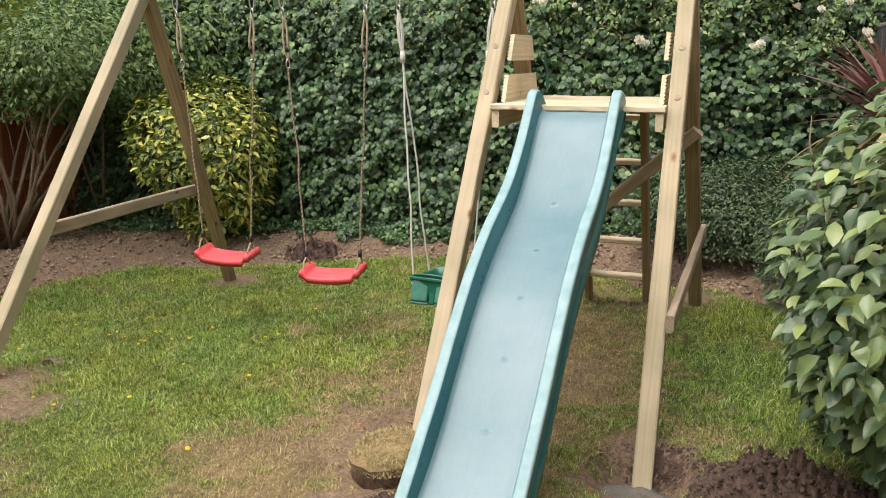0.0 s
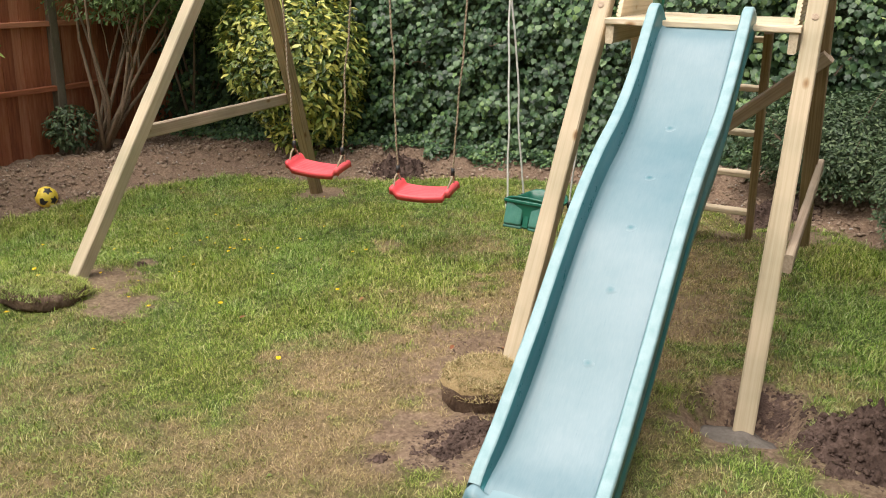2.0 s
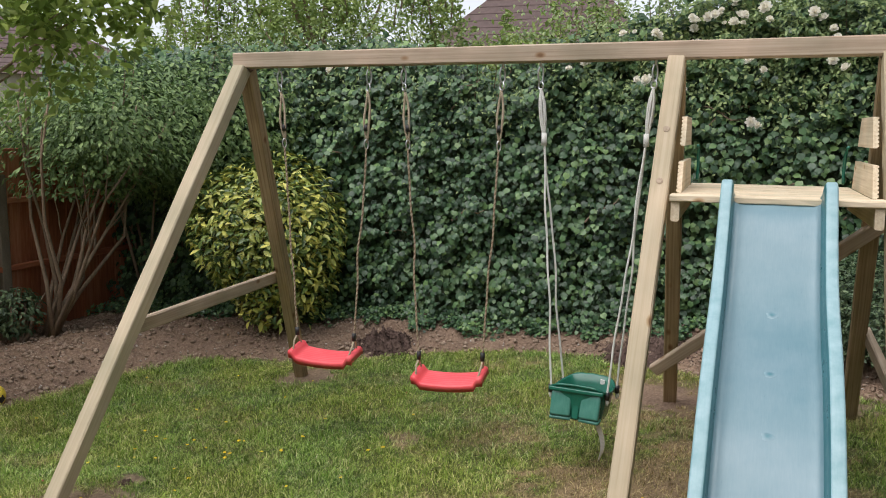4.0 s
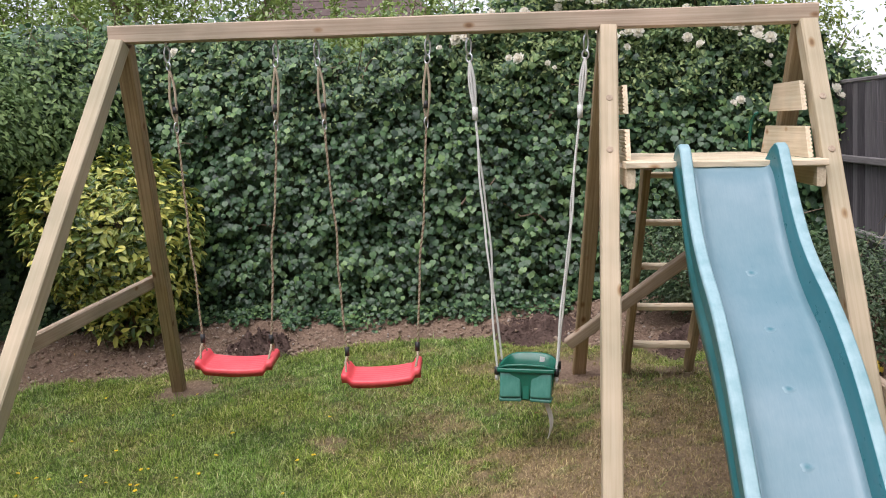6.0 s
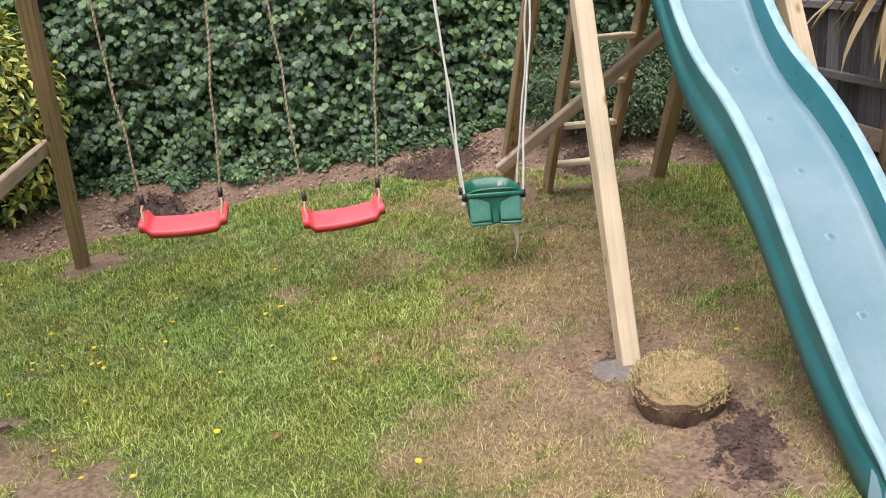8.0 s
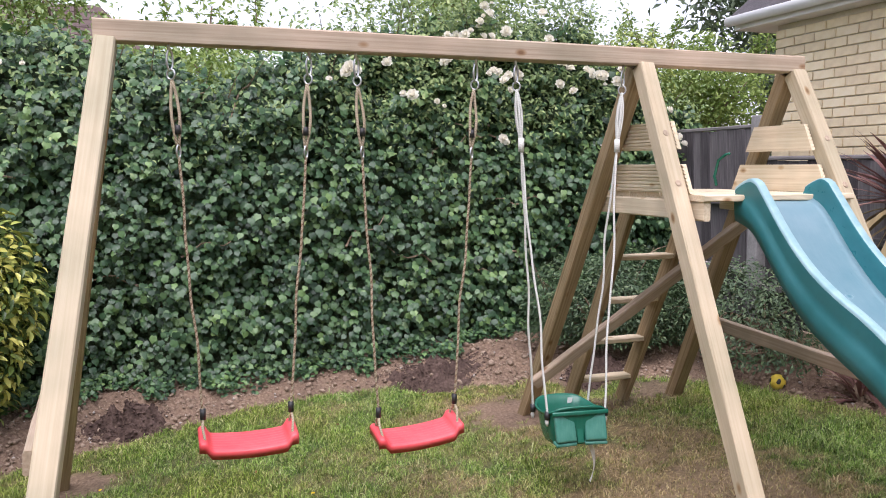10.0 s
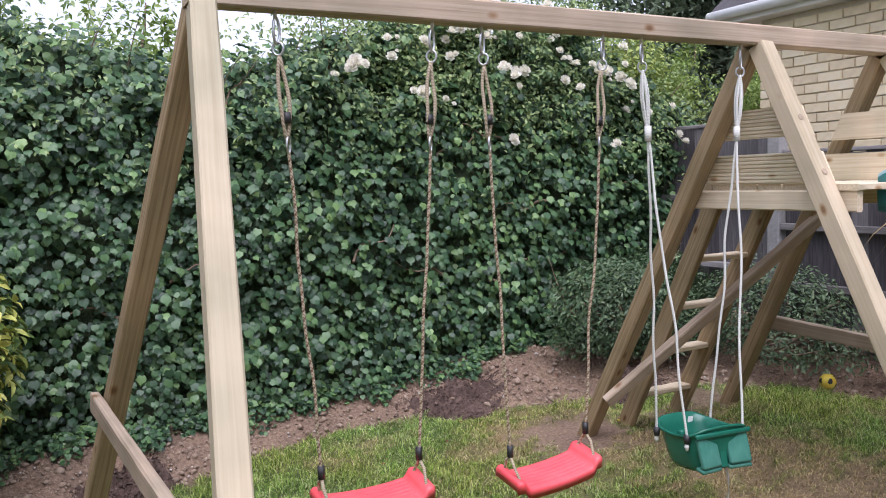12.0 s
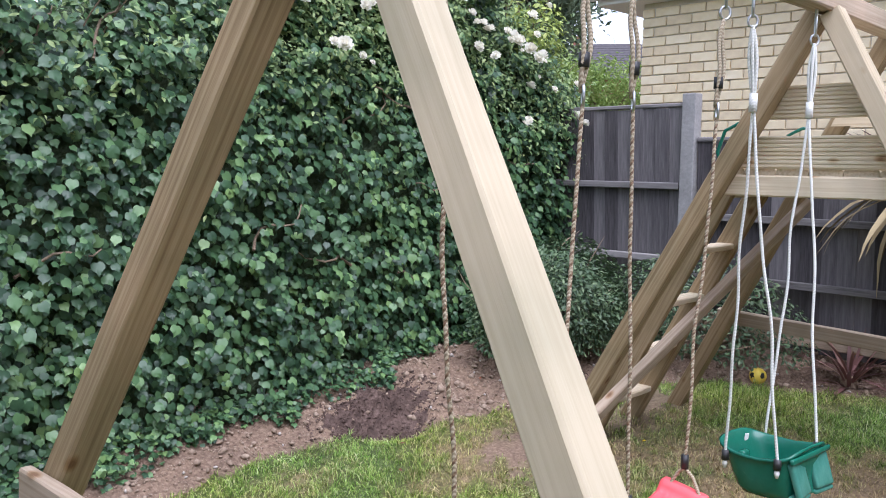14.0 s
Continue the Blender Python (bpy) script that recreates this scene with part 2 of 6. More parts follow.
def rope_material(name, a, b2, twist):
    m, n, l, b = material(name, 0.85, spec=0.2)
    w = n.new("ShaderNodeTexWave")
    w.wave_type, w.bands_direction = "BANDS", "DIAGONAL"
    w.inputs["Scale"].default_value, w.inputs["Distortion"].default_value, w.inputs["Detail"].default_value = twist, 1.0, 2.0
    l.new(coords(n, l).outputs[0], w.inputs["Vector"])
    r = ramp(n, l, w.outputs["Fac"], [(0.2, a), (0.75, b2)])
    l.new(r.outputs[0], b.inputs["Base Color"])
    bump(n, l, b, w.outputs["Fac"], 0.3, 0.002)
    return m


M_ROPE = rope_material("pale_hemp_rope", (0.30, 0.24, 0.16), (0.50, 0.43, 0.31), 60.0)
M_ROPE_BROWN = rope_material("brown_rope_strand", (0.15, 0.095, 0.06), (0.27, 0.18, 0.115), 60.0)
M_ROPE_W = rope_material("pale_green_white_rope", (0.62, 0.63, 0.58), (0.74, 0.74, 0.69), 60.0)
SOIL = [(0.25, (0.06, 0.036, 0.025)), (0.5, (0.135, 0.082, 0.058)), (0.8, (0.24, 0.155, 0.11))]
M_GROUND = attr_mix("lawn_and_bed_soil", (
    [(0.3, (0.036, 0.048, 0.012)), (0.7, (0.145, 0.165, 0.048))],
    [(0.3, (0.105, 0.075, 0.04)), (0.7, (0.33, 0.245, 0.145))],
    [(0.28, (0.095, 0.064, 0.046)), (0.5, (0.20, 0.138, 0.10)), (0.72, (0.34, 0.25, 0.185))], False))
M_GRASS = attr_mix("grass_blades", (
    [(0.0, (0.075, 0.13, 0.016)), (0.45, (0.235, 0.35, 0.05)), (0.82, (0.40, 0.48, 0.11)), (1.0, (0.62, 0.60, 0.28))],
    [(0.0, (0.185, 0.15, 0.058)), (0.45, (0.40, 0.30, 0.152)), (1.0, (0.62, 0.485, 0.29))],
    SOIL, True), 0.6)
M_SOIL = mottled("dark_dug_soil", [(0.3, (0.04, 0.027, 0.022)), (0.5, (0.095, 0.064, 0.052)), (0.72, (0.20, 0.14, 0.115))], 9.0, 0.95, 0.7, 0.02)
M_CLAY = mottled("bed_soil_crumbs", [(0.3, (0.16, 0.112, 0.082)), (0.5, (0.295, 0.222, 0.162)), (0.72, (0.47, 0.385, 0.295))], 6.0, 0.95, 0.6, 0.01)
M_CONCRETE = mottled("wet_concrete", [(0.3, (0.13, 0.115, 0.10)), (0.7, (0.255, 0.23, 0.20))], 14.0, 0.85, 0.7, 0.02)
M_TURF_SIDE = mottled("cut_turf_side", [(0.3, (0.055, 0.036, 0.026)), (0.5, (0.125, 0.084, 0.058)), (0.72, (0.23, 0.165, 0.115))], 12.0, 0.95, 0.9, 0.02, (1, 1, 0.5))
M_STRAW = mottled("dry_turf", [(0.3, (0.22, 0.155, 0.075)), (0.7, (0.44, 0.33, 0.17))], 18.0, 0.95, 0.8, 0.02)
M_IVY = foliage("ivy_leaf", [(0.18, (0.030, 0.064, 0.034)), (0.42, (0.055, 0.118, 0.054)), (0.66, (0.108, 0.205, 0.082)), (0.86, (0.22, 0.35, 0.115))], 0.36, 0.6, 0.12, 0.4)
# dark colour that stands in for the shade between the hedge leaves
M_IVY_DARK = mottled("hedge_inner_shade", [(0.3, (0.036, 0.054, 0.032)), (0.7, (0.095, 0.13, 0.066))], 8.0, 0.95, 0.8, 0.03)
M_ROSE_LEAF = foliage("rose_leaf", [(0.1, (0.075, 0.13, 0.055)), (0.5, (0.19, 0.28, 0.105)), (0.9, (0.42, 0.50, 0.20))], 0.5, 0.5, 0.2)
M_PETAL = foliage("white_petal", [(0.2, (0.88, 0.85, 0.74)), (0.8, (0.92, 0.90, 0.82))], 0.6, 0.5, 0.4, 0.2)
M_LAUREL = foliage("variegated_leaf", [(0.12, (0.038, 0.076, 0.022)), (0.34, (0.13, 0.20, 0.048)), (0.54, (0.32, 0.38, 0.09)), (0.70, (0.48, 0.50, 0.12)), (0.9, (0.70, 0.66, 0.16))], 0.32, 0.8, 0.12)
M_CAMELLIA = foliage("glossy_shrub_leaf", [(0.1, (0.045, 0.092, 0.04)), (0.5, (0.115, 0.19, 0.075)), (0.76, (0.22, 0.31, 0.12)), (0.985, (0.46, 0.53, 0.14))], 0.32, 0.8, 0.15, 0.7)
M_HEBE = foliage("small_dark_leaf", [(0.1, (0.032, 0.062, 0.03)), (0.5, (0.07, 0.12, 0.055)), (0.9, (0.16, 0.22, 0.10))], 0.5, 0.6, 0.1)
M_TREE_LEAF = foliage("grey_green_leaf", [(0.1, (0.066, 0.12, 0.042)), (0.5, (0.14, 0.23, 0.076)), (0.9, (0.29, 0.40, 0.14))], 0.55, 0.6, 0.2)
M_FAR_LEAF = foliage("light_tree_leaf", [(0.1, (0.10, 0.17, 0.042)), (0.5, (0.23, 0.33, 0.08)), (0.9, (0.42, 0.50, 0.16))], 0.6, 0.5, 0.35)
M_NEAR_LEAF = foliage("thin_spring_leaf", [(0.1, (0.11, 0.18, 0.04)), (0.5, (0.26, 0.36, 0.08)), (0.9, (0.46, 0.54, 0.16))], 0.5, 0.6, 0.55)
M_DARK_HEDGE = foliage("dark_hedge_leaf", [(0.1, (0.016, 0.032, 0.016)), (0.9, (0.06, 0.095, 0.04))], 0.7, 0.6, 0.05)
M_LIME = foliage("lime_new_leaf", [(0.1, (0.16, 0.22, 0.05)), (0.5, (0.34, 0.42, 0.10)), (0.9, (0.55, 0.60, 0.20))], 0.5, 0.6, 0.3)
M_CONIFER = foliage("conifer_spray", [(0.1, (0.07, 0.105, 0.07)), (0.9, (0.17, 0.22, 0.125))], 0.7, 0.5, 0.15)
M_RED_SPIKE = foliage("red_spike_leaf", [(0.1, (0.13, 0.06, 0.055)), (0.6, (0.235, 0.115, 0.10)), (0.95, (0.40, 0.25, 0.20))], 0.45, 0.8, 0.12)
M_DRY_SPIKE = foliage("dry_spike_leaf", [(0.1, (0.26, 0.19, 0.09)), (0.9, (0.55, 0.44, 0.25))], 0.6, 0.8, 0.1)
M_BARK = mottled("grey_brown_bark", [(0.3, (0.15, 0.11, 0.075)), (0.7, (0.36, 0.27, 0.19))], 12.0, 0.9, 0.6, 0.01, (3, 3, 1))
M_YELLOW = plastic("yellow_plastic", (0.80, 0.58, 0.02), (0.88, 0.70, 0.15), 0.2, 0.4, 9.0)
M_FLOWER = mottled("yellow_flower", [(0.3, (0.75, 0.5, 0.02)), (0.7, (0.85, 0.65, 0.04))], 20.0, 0.7, 0.1)
M_TILE = by_piece("brown_roof_tile", [(0.2, (0.075, 0.055, 0.05)), (0.5, (0.125, 0.092, 0.084)), (0.8, (0.18, 0.138, 0.125))], 0.9, 6.0)
M_SLATE = mottled("grey_slate_roof", [(0.3, (0.06, 0.056, 0.06)), (0.7, (0.115, 0.105, 0.11))], 6.0)
M_RENDER = mottled("pale_render", [(0.3, (0.42, 0.38, 0.33)), (0.7, (0.55, 0.51, 0.45))], 4.0)
M_UPVC = mottled("white_frame", [(0.3, (0.76, 0.76, 0.75)), (0.7, (0.82, 0.82, 0.81))], 4.0, 0.4, 0.02)
M_DEAD = foliage("fallen_red_leaf", [(0.1, (0.13, 0.035, 0.02)), (0.6, (0.24, 0.075, 0.035)), (0.95, (0.42, 0.25, 0.09))], 0.6, 0.9, 0.0)
M_GLASS, _n, _l, _b = material("window_glass", 0.05)
_b.inputs["Base Color"].default_value = (0.05, 0.06, 0.07, 1)
_b.inputs["Specular IOR Level"].default_value = 0.8


# ---------------------------------------------------------------- mesh tools
def finish(bm, name, mat, smooth=False):
    me = bpy.data.meshes.new(name)
    bmesh.ops.recalc_face_normals(bm, faces=bm.faces)
    bm.to_mesh(me)
    bm.free()
    for m in mat if isinstance(mat, (list, tuple)) else [mat]:
        me.materials.append(m)
    if smooth:
        me.polygons.foreach_set("use_smooth", [True] * len(me.polygons))
    return me


def part(name, bm, mat, parent, label="", smooth=False, at=None):
    ob = new(name, finish(bm, name, mat, smooth) if isinstance(bm, bmesh.types.BMesh) else bm)
    ob.parent = parent
    if at is not None:
        ob.matrix_basis = at
    if label:
        tagged(ob, label)
    return ob


def thing(name, label, category, m=None, group="", kind=""):
    ob = new(name)
    if m is not None:
        ob.matrix_basis = m
    return tagged(ob, label, category, group, kind)


def box_bm(sx, sy, sz, bevel=0.004, centre=(0, 0, 0), seg=2):
    bm = bmesh.new()
    bmesh.ops.create_cube(bm, size=1.0)
    bmesh.ops.scale(bm, vec=(sx, sy, sz), verts=bm.verts)
    if bevel:
        bmesh.ops.bevel(bm, geom=bm.edges[:], offset=bevel, segments=seg, affect="EDGES", profile=0.6)
    bmesh.ops.translate(bm, vec=centre, verts=bm.verts)
    return bm


def timber_bm(w, d, a, b, bevel=0.006, rings=10, wob=0.0015, top_cut=0.0):
    """A sawn timber of section w x d in local coordinates along z, from 0 to its length, with slightly uneven edges."""
    length = (Vector(b) - Vector(a)).length
    bm = bmesh.new()
    rnd = random.Random(int(length * 1e4 + w * 1e5))
    sec = []
    for sx, sy in ((-1, -1), (1, -1), (1, 1), (-1, 1)):
        ex, ey = sx * w / 2, sy * d / 2
        if sx * sy > 0:
            sec += [(ex, ey - sy * bevel), (ex - sx * bevel, ey)]
        else:
            sec += [(ex - sx * bevel, ey), (ex, ey - sy * bevel)]
    sec.sort(key=lambda p: math.atan2(p[1], p[0]))
    loops = []
    for i in range(rings + 1):
        z = length * i / rings
        loops.append([bm.verts.new((x + rnd.uniform(-wob, wob), y + rnd.uniform(-wob, wob), z)) for x, y in sec])
    for r0, r1 in zip(loops, loops[1:]):
        for k in range(len(sec)):
            bm.faces.new((r0[k], r0[(k + 1) % len(sec)], r1[(k + 1) % len(sec)], r1[k]))
    bm.faces.new(list(reversed(loops[0])))
    bm.faces.new(loops[-1])
    return bm


def along(a, b, side=(1, 0, 0)):
    """A pose at a whose z runs towards b and whose x keeps near side."""
    a, b = Vector(a), Vector(b)
    z = (b - a).normalized()
    x = (Vector(side) - z * Vector(side).dot(z)).normalized()
    y = z.cross(x)
    m = Matrix((x, y, z)).transposed().to_4x4()
    m.translation = a
    return m


def timber(name, w, d, a, b, mat, parent, side=(1, 0, 0), label="", bevel=0.006):
    ob = part(name, timber_bm(w, d, a, b, bevel), mat, parent, label)
    ob.matrix_basis = along(a, b, side)
    return ob


def tube_bm(points, radius, seg=8, bm=None, closed=False):
    """A round bar along points; radius a number or one for each point."""
    bm = bm or bmesh.new()
    pts = [Vector(p) for p in points]
    rad = radius if isinstance(radius, (list, tuple)) else [radius] * len(pts)
    rings, up = [], None
    for i, p in enumerate(pts):
        t = (pts[(i + 1) % len(pts)] - pts[i - 1]) if closed else (pts[min(i + 1, len(pts) - 1)] - pts[max(i - 1, 0)])
        t.normalize()
        if up is None:
            up = t.orthogonal().normalized()
        up = (up - t * up.dot(t)).normalized()
        s = t.cross(up)
        rings.append([bm.verts.new(p + rad[i] * (math.cos(k * math.tau / seg) * up + math.sin(k * math.tau / seg) * s)) for k in range(seg)])
    pairs = list(zip(rings, rings[1:])) + ([(rings[-1], rings[0])] if closed else [])
    for r0, r1 in pairs:
        for k in range(seg):
            bm.faces.new((r0[k], r0[(k + 1) % seg], r1[(k + 1) % seg], r1[k]))
    if not closed:
        bm.faces.new(list(reversed(rings[0])))
        bm.faces.new(rings[-1])
    return bm


def rope_bm(points, radius, pitch=0.028, strands=3):
    """A laid rope: strands wound round the line through points; the first strand takes the second material."""
    pts = [Vector(p) for p in points]
    at = [0.0]
    for a, b in zip(pts, pts[1:]):
        at.append(at[-1] + (b - a).length)
    n = max(8, int(at[-1] / pitch * 9))
    line, k = [], 0
    for i in range(n + 1):
        d = at[-1] * i / n
        while k < len(pts) - 2 and at[k + 1] < d:
            k += 1
        line.append(pts[k].lerp(pts[k + 1], (d - at[k]) / max(at[k + 1] - at[k], 1e-9)))
    bm = bmesh.new()
    axis = (pts[-1] - pts[0]).normalized()
    u = axis.orthogonal().normalized()
    w = axis.cross(u)
    for s in range(strands):
        old = len(bm.faces)
        path = []
        for i, p in enumerate(line):
            a = math.tau * (at[-1] * i / n / pitch + s / strands)
            path.append(p + radius * 0.38 * (u * math.cos(a) + w * math.sin(a)))
        tube_bm(path, radius * 0.70, 6, bm)
        if s == 0:
            for f in list(bm.faces)[old:]:
                f.material_index = 1
    return bm


def ring_points(c, rx, rz, n=14, axis="y", turn=0.0):
    out = []
    for k in range(n):
        a = k * math.tau / n
        u, v = rx * math.cos(a), rz * math.sin(a)
        out.append((c[0] + u * math.cos(turn), c[1] + u * math.sin(turn), c[2] + v))
    return out


def mesh_from(name, verts, faces, mat, attrs=None, smooth=False):
    """A mesh from whole arrays: verts (n, 3), faces (m, k) with the same number of corners each."""
    me = bpy.data.meshes.new(name)
    verts, faces = np.asarray(verts, np.float32), np.asarray(faces, np.int32)
    me.vertices.add(len(verts))
    me.vertices.foreach_set("co", verts.ravel())
    k = faces.shape[1]
    me.loops.add(faces.size)
    me.loops.foreach_set("vertex_index", faces.ravel())
    me.polygons.add(len(faces))
    me.polygons.foreach_set("loop_start", np.arange(0, faces.size, k, dtype=np.int32))
    me.polygons.foreach_set("loop_total", np.full(len(faces), k, np.int32))
    if smooth:
        me.polygons.foreach_set("use_smooth", np.ones(len(faces), bool))
    me.materials.append(mat)
    for key, values in (attrs or {}).items():
        at = me.attributes.new(key, "FLOAT", "POINT")
        at.data.foreach_set("value", np.asarray(values, np.float32))
    me.update()
    me.validate()
    return me


rng = np.random.default_rng(7)
# Leaf outlines: x across, y from stalk to tip, z the fold; triangles from the midrib.
_half = [(.13, .79, -.01), (.33, .61, .03), (.48, .43, -.04), (.43, .10, .01), (.24, -.09, -.03)]
IVY = (np.array([(0, .36, .05), (0, 1.0, -.12)] + _half + [(0, 0, .02)] + [(-x, y, z) for x, y, z in reversed(_half)]),
       np.array([(0, k + 1, k) for k in range(1, 12)] + [(0, 1, 12)]))
OVAL = (np.array([(0, 0, 0), (0, .5, -.03), (0, 1.0, -.16), (-.19, .25, .05), (-.25, .55, .04), (-.14, .82, -.05), (.19, .25, .05), (.25, .55, .04), (.14, .82, -.05)]),
        np.array([(0, 1, 3), (3, 1, 4), (4, 1, 5), (5, 1, 2), (0, 6, 1), (6, 7, 1), (7, 8, 1), (8, 2, 1)]))
SLIM = (OVAL[0] * (0.84, 1.0, 1.2), OVAL[1])
BROAD = (OVAL[0] * (1.12, 1.0, 1.3), OVAL[1])
SMALL = (np.array([(0, 0, 0), (-.2, .5, .04), (0, 1, -.08), (.2, .5, .04)]), np.array([(0, 3, 2), (0, 2, 1)]))


def unit(a):
    return a / np.maximum(np.linalg.norm(a, axis=-1, keepdims=True), 1e-9)


def leaves(points, normals, tips, size, shape, rnd=None):
    """Arrays for a leaf at each point, facing its normal, its tip along tips."""
    rnd = rnd or rng
    base, tris = shape
    z = unit(normals)
    y = unit(tips - z * (tips * z).sum(-1, keepdims=True))
    x = np.cross(y, z)
    s = np.asarray(size)[:, None, None]
    local = base[None] * s
    bend = rnd.uniform(0.3, 2.2, (len(points), 1))
    v = points[:, None] + local[..., 0:1] * x[:, None] + local[..., 1:2] * y[:, None] + (local[..., 2] * bend)[..., None] * z[:, None]
    f = tris[None] + (np.arange(len(points)) * len(base))[:, None, None]
    return v.reshape(-1, 3), f.reshape(-1, 3)


def join(parts):
    vs, fs, at = [], [], 0
    for v, f in parts:
        vs.append(v)
        fs.append(f + at)
        at += len(v)
    return np.concatenate(vs), np.concatenate(fs)


def wobble(x, y, scale, seed=0):
    """A cheap smooth field in -1..1 for arrays."""
    r = np.random.default_rng(seed)
    out = np.zeros_like(x, dtype=float)
    for k in range(9):
        a, f, p = r.uniform(0, math.tau), r.uniform(0.5, 2.2) / scale, r.uniform(0, math.tau)
        out += np.sin((x * np.cos(a) + y * np.sin(a)) * f * math.tau + p) / 4.0
    return np.clip(out, -1, 1)


# ---------------------------------------------------------------- ground
LAWN = np.array([(-4.35, -30), (-4.35, -0.4), (-4.2, 0.7), (-3.85, 1.45), (-3.1, 1.55), (-2.5, 1.75), (-1.9, 2.05), (-1.2, 2.2), (-0.5, 2.05),
                 (0.1, 1.75), (0.9, 1.5), (1.45, 1.05), (1.66, 0.3), (1.80, -0.7), (1.76, -1.4), (1.60, -1.9), (1.78, -2.4), (1.95, -3.0), (1.95, -30)], float)
DRY = [(0.0, -1.3, 0.75, 1.0), (-0.65, -1.45, 0.5, 0.6), (0.2, -0.3, 0.8, 0.9), (-0.3, -0.5, 0.5, 0.75), (0.4, 0.6, 0.7, 0.5), (-0.6, -1.8, 0.6, 0.45), (-1.45, 0.15, 0.13, 0.9),
       (-0.9, 0.5, 0.35, 0.5), (-0.3, 1.2, 0.5, 0.6), (-2.5, -1.2, 0.3, 0.5), (1.1, -0.9, 0.3, 0.5), (0.95, -2.0, 0.3, 0.4), (-0.7, -2.9, 0.8, 0.3), (-1.5, -2.6, 0.5, 0.2), (-2.65, 1.2, 0.25, 0.7)]
BARE = [(-2.12, -1.42, 0.20, 0.85), (1.66, -2.0, 0.20, 0.6), (0.86, -1.33, 0.24, 1.0), (-0.15, -1.15, 0.36, 0.75), (-0.25, -0.95, 0.36, 0.6), (-0.45, -1.25, 0.30, 0.4), (-0.05, -1.45, 0.35, 0.75), (0.89, -1.15, 0.24, 1.0), (1.45, -1.45, 0.38, 0.9), (-2.5, -1.25, 0.28, 0.8), (-2.66, 1.18, 0.22, 0.9), (-0.10, 1.22, 0.32, 1.0),
        (0.3, -0.35, 0.4, 0.35), (-0.1, -1.85, 0.25, 0.9), (-0.22, -2.07, 0.07, 0.9), (0.55, 1.15, 0.2, 0.6), (0.9, 1.2, 0.2, 0.8), (-1.45, 0.14, 0.1, 0.4), (-2.53, -0.83, 0.08, 0.9)]
# Holes dug round the posts and in the bed: place, radius, depth.
HOLES = [(0.875, -1.23, 0.20, 0.17), (-0.17, -1.12, 0.17, 0.06), (-2.55, 2.2, 0.18, 0.09), (-0.35, 2.10, 0.24, 0.10), (0.55, 1.5, 0.2, 0.08)]


def inside_lawn(x, y):
    """Distance to the lawn's edge, positive inside."""
    a, b = LAWN, np.roll(LAWN, -1, 0)
    inside = np.zeros(x.shape, bool)
    dist = np.full(x.shape, 1e9)
    for (x0, y0), (x1, y1) in zip(a, b):
        cross = (y0 > y) != (y1 > y)
        with np.errstate(divide="ignore", invalid="ignore"):
            inside ^= cross & (x < (x1 - x0) * (y - y0) / (y1 - y0 if y1 != y0 else 1e-9) + x0)
        dx, dy = x1 - x0, y1 - y0
        t = np.clip(((x - x0) * dx + (y - y0) * dy) / (dx * dx + dy * dy), 0, 1)
        dist = np.minimum(dist, np.hypot(x - x0 - t * dx, y - y0 - t * dy))
    return np.where(inside, dist, -dist)


def smooth01(v):
    v = np.clip(v, 0, 1)
    return v * v * (3 - 2 * v)


def ground_z(x, y, detail=True):
    """Height of the garden: it rises gently to the right, the beds are banked up against hedge and fences."""
    x, y = np.asarray(x, float), np.asarray(y, float)
    xc, yc = np.clip(x, -7, 3.5), np.clip(y, -7, 4)
    z = 0.055 * xc + 0.155 + 0.095 * np.exp(-((x + 2.75) ** 2 + (y + 1.5) ** 2) / 0.75)
    d = inside_lawn(x, y)
    z = z + 0.17 * smooth01(-d / 0.75) * smooth01((6.5 - np.abs(x + 1.5)) / 2) - 0.012 * smooth01(-d / 0.05)
    z = z - 0.038 * np.exp(-((x - 0.42) ** 2 + (y + 2.35) ** 2) / 0.14)
    for hx, hy, r, dep in HOLES:
        z = z - dep * smooth01(1.35 - np.hypot(x - hx, y - hy) / r)
    if detail:
        z = z + 0.008 * wobble(x, y, 0.9, 3) + 0.004 * wobble(x, y, 0.16, 4)
        z = z + np.where(d < 0, 0.018 * wobble(x, y, 0.13, 5) + 0.016 * wobble(x, y, 0.31, 6), 0)
    return z


def gz(x, y):
    return float(ground_z(np.array([x]), np.array([y]))[0])


def cover(x, y):
    """Dryness of the turf and bareness of the soil, 0 to 1."""
    d = inside_lawn(x, y)
    dry = (-0.02 + 0.28 * wobble(x, y, 1.1, 11) + 0.24 * wobble(x, y, 0.33, 12) + 0.20 * wobble(x, y, 0.12, 16)
           + 0.27 * smooth01((x + 1.5) / 1.3) - 0.24 * smooth01((x - 0.35) / 0.6)
           + 0.34 * smooth01((-1.55 - y) / 0.8) - 0.22 * np.exp(-((x + 2.0) ** 2 / 0.9 + (y + 0.6) ** 2 / 0.7)))
    bare = np.zeros_like(dry)
    for cx, cy, r, s in DRY:
        q = np.hypot(x - cx, y - cy) / r + 0.35 * wobble(x, y, 0.3, 13)
        dry = dry + s * 0.8 * smooth01(1.25 - q)
    for cx, cy, r, s in BARE:
        q = np.hypot(x - cx, y - cy) / r + 0.35 * wobble(x, y, 0.17, 14)
        bare = np.maximum(bare, s * smooth01((1.25 - q) * 1.6))
    bare = np.maximum(bare, smooth01((-d + 0.05 * wobble(x, y, 0.25, 15) + 0.02) / 0.07))
    return np.clip(dry, 0, 1), np.clip(bare, 0, 1)


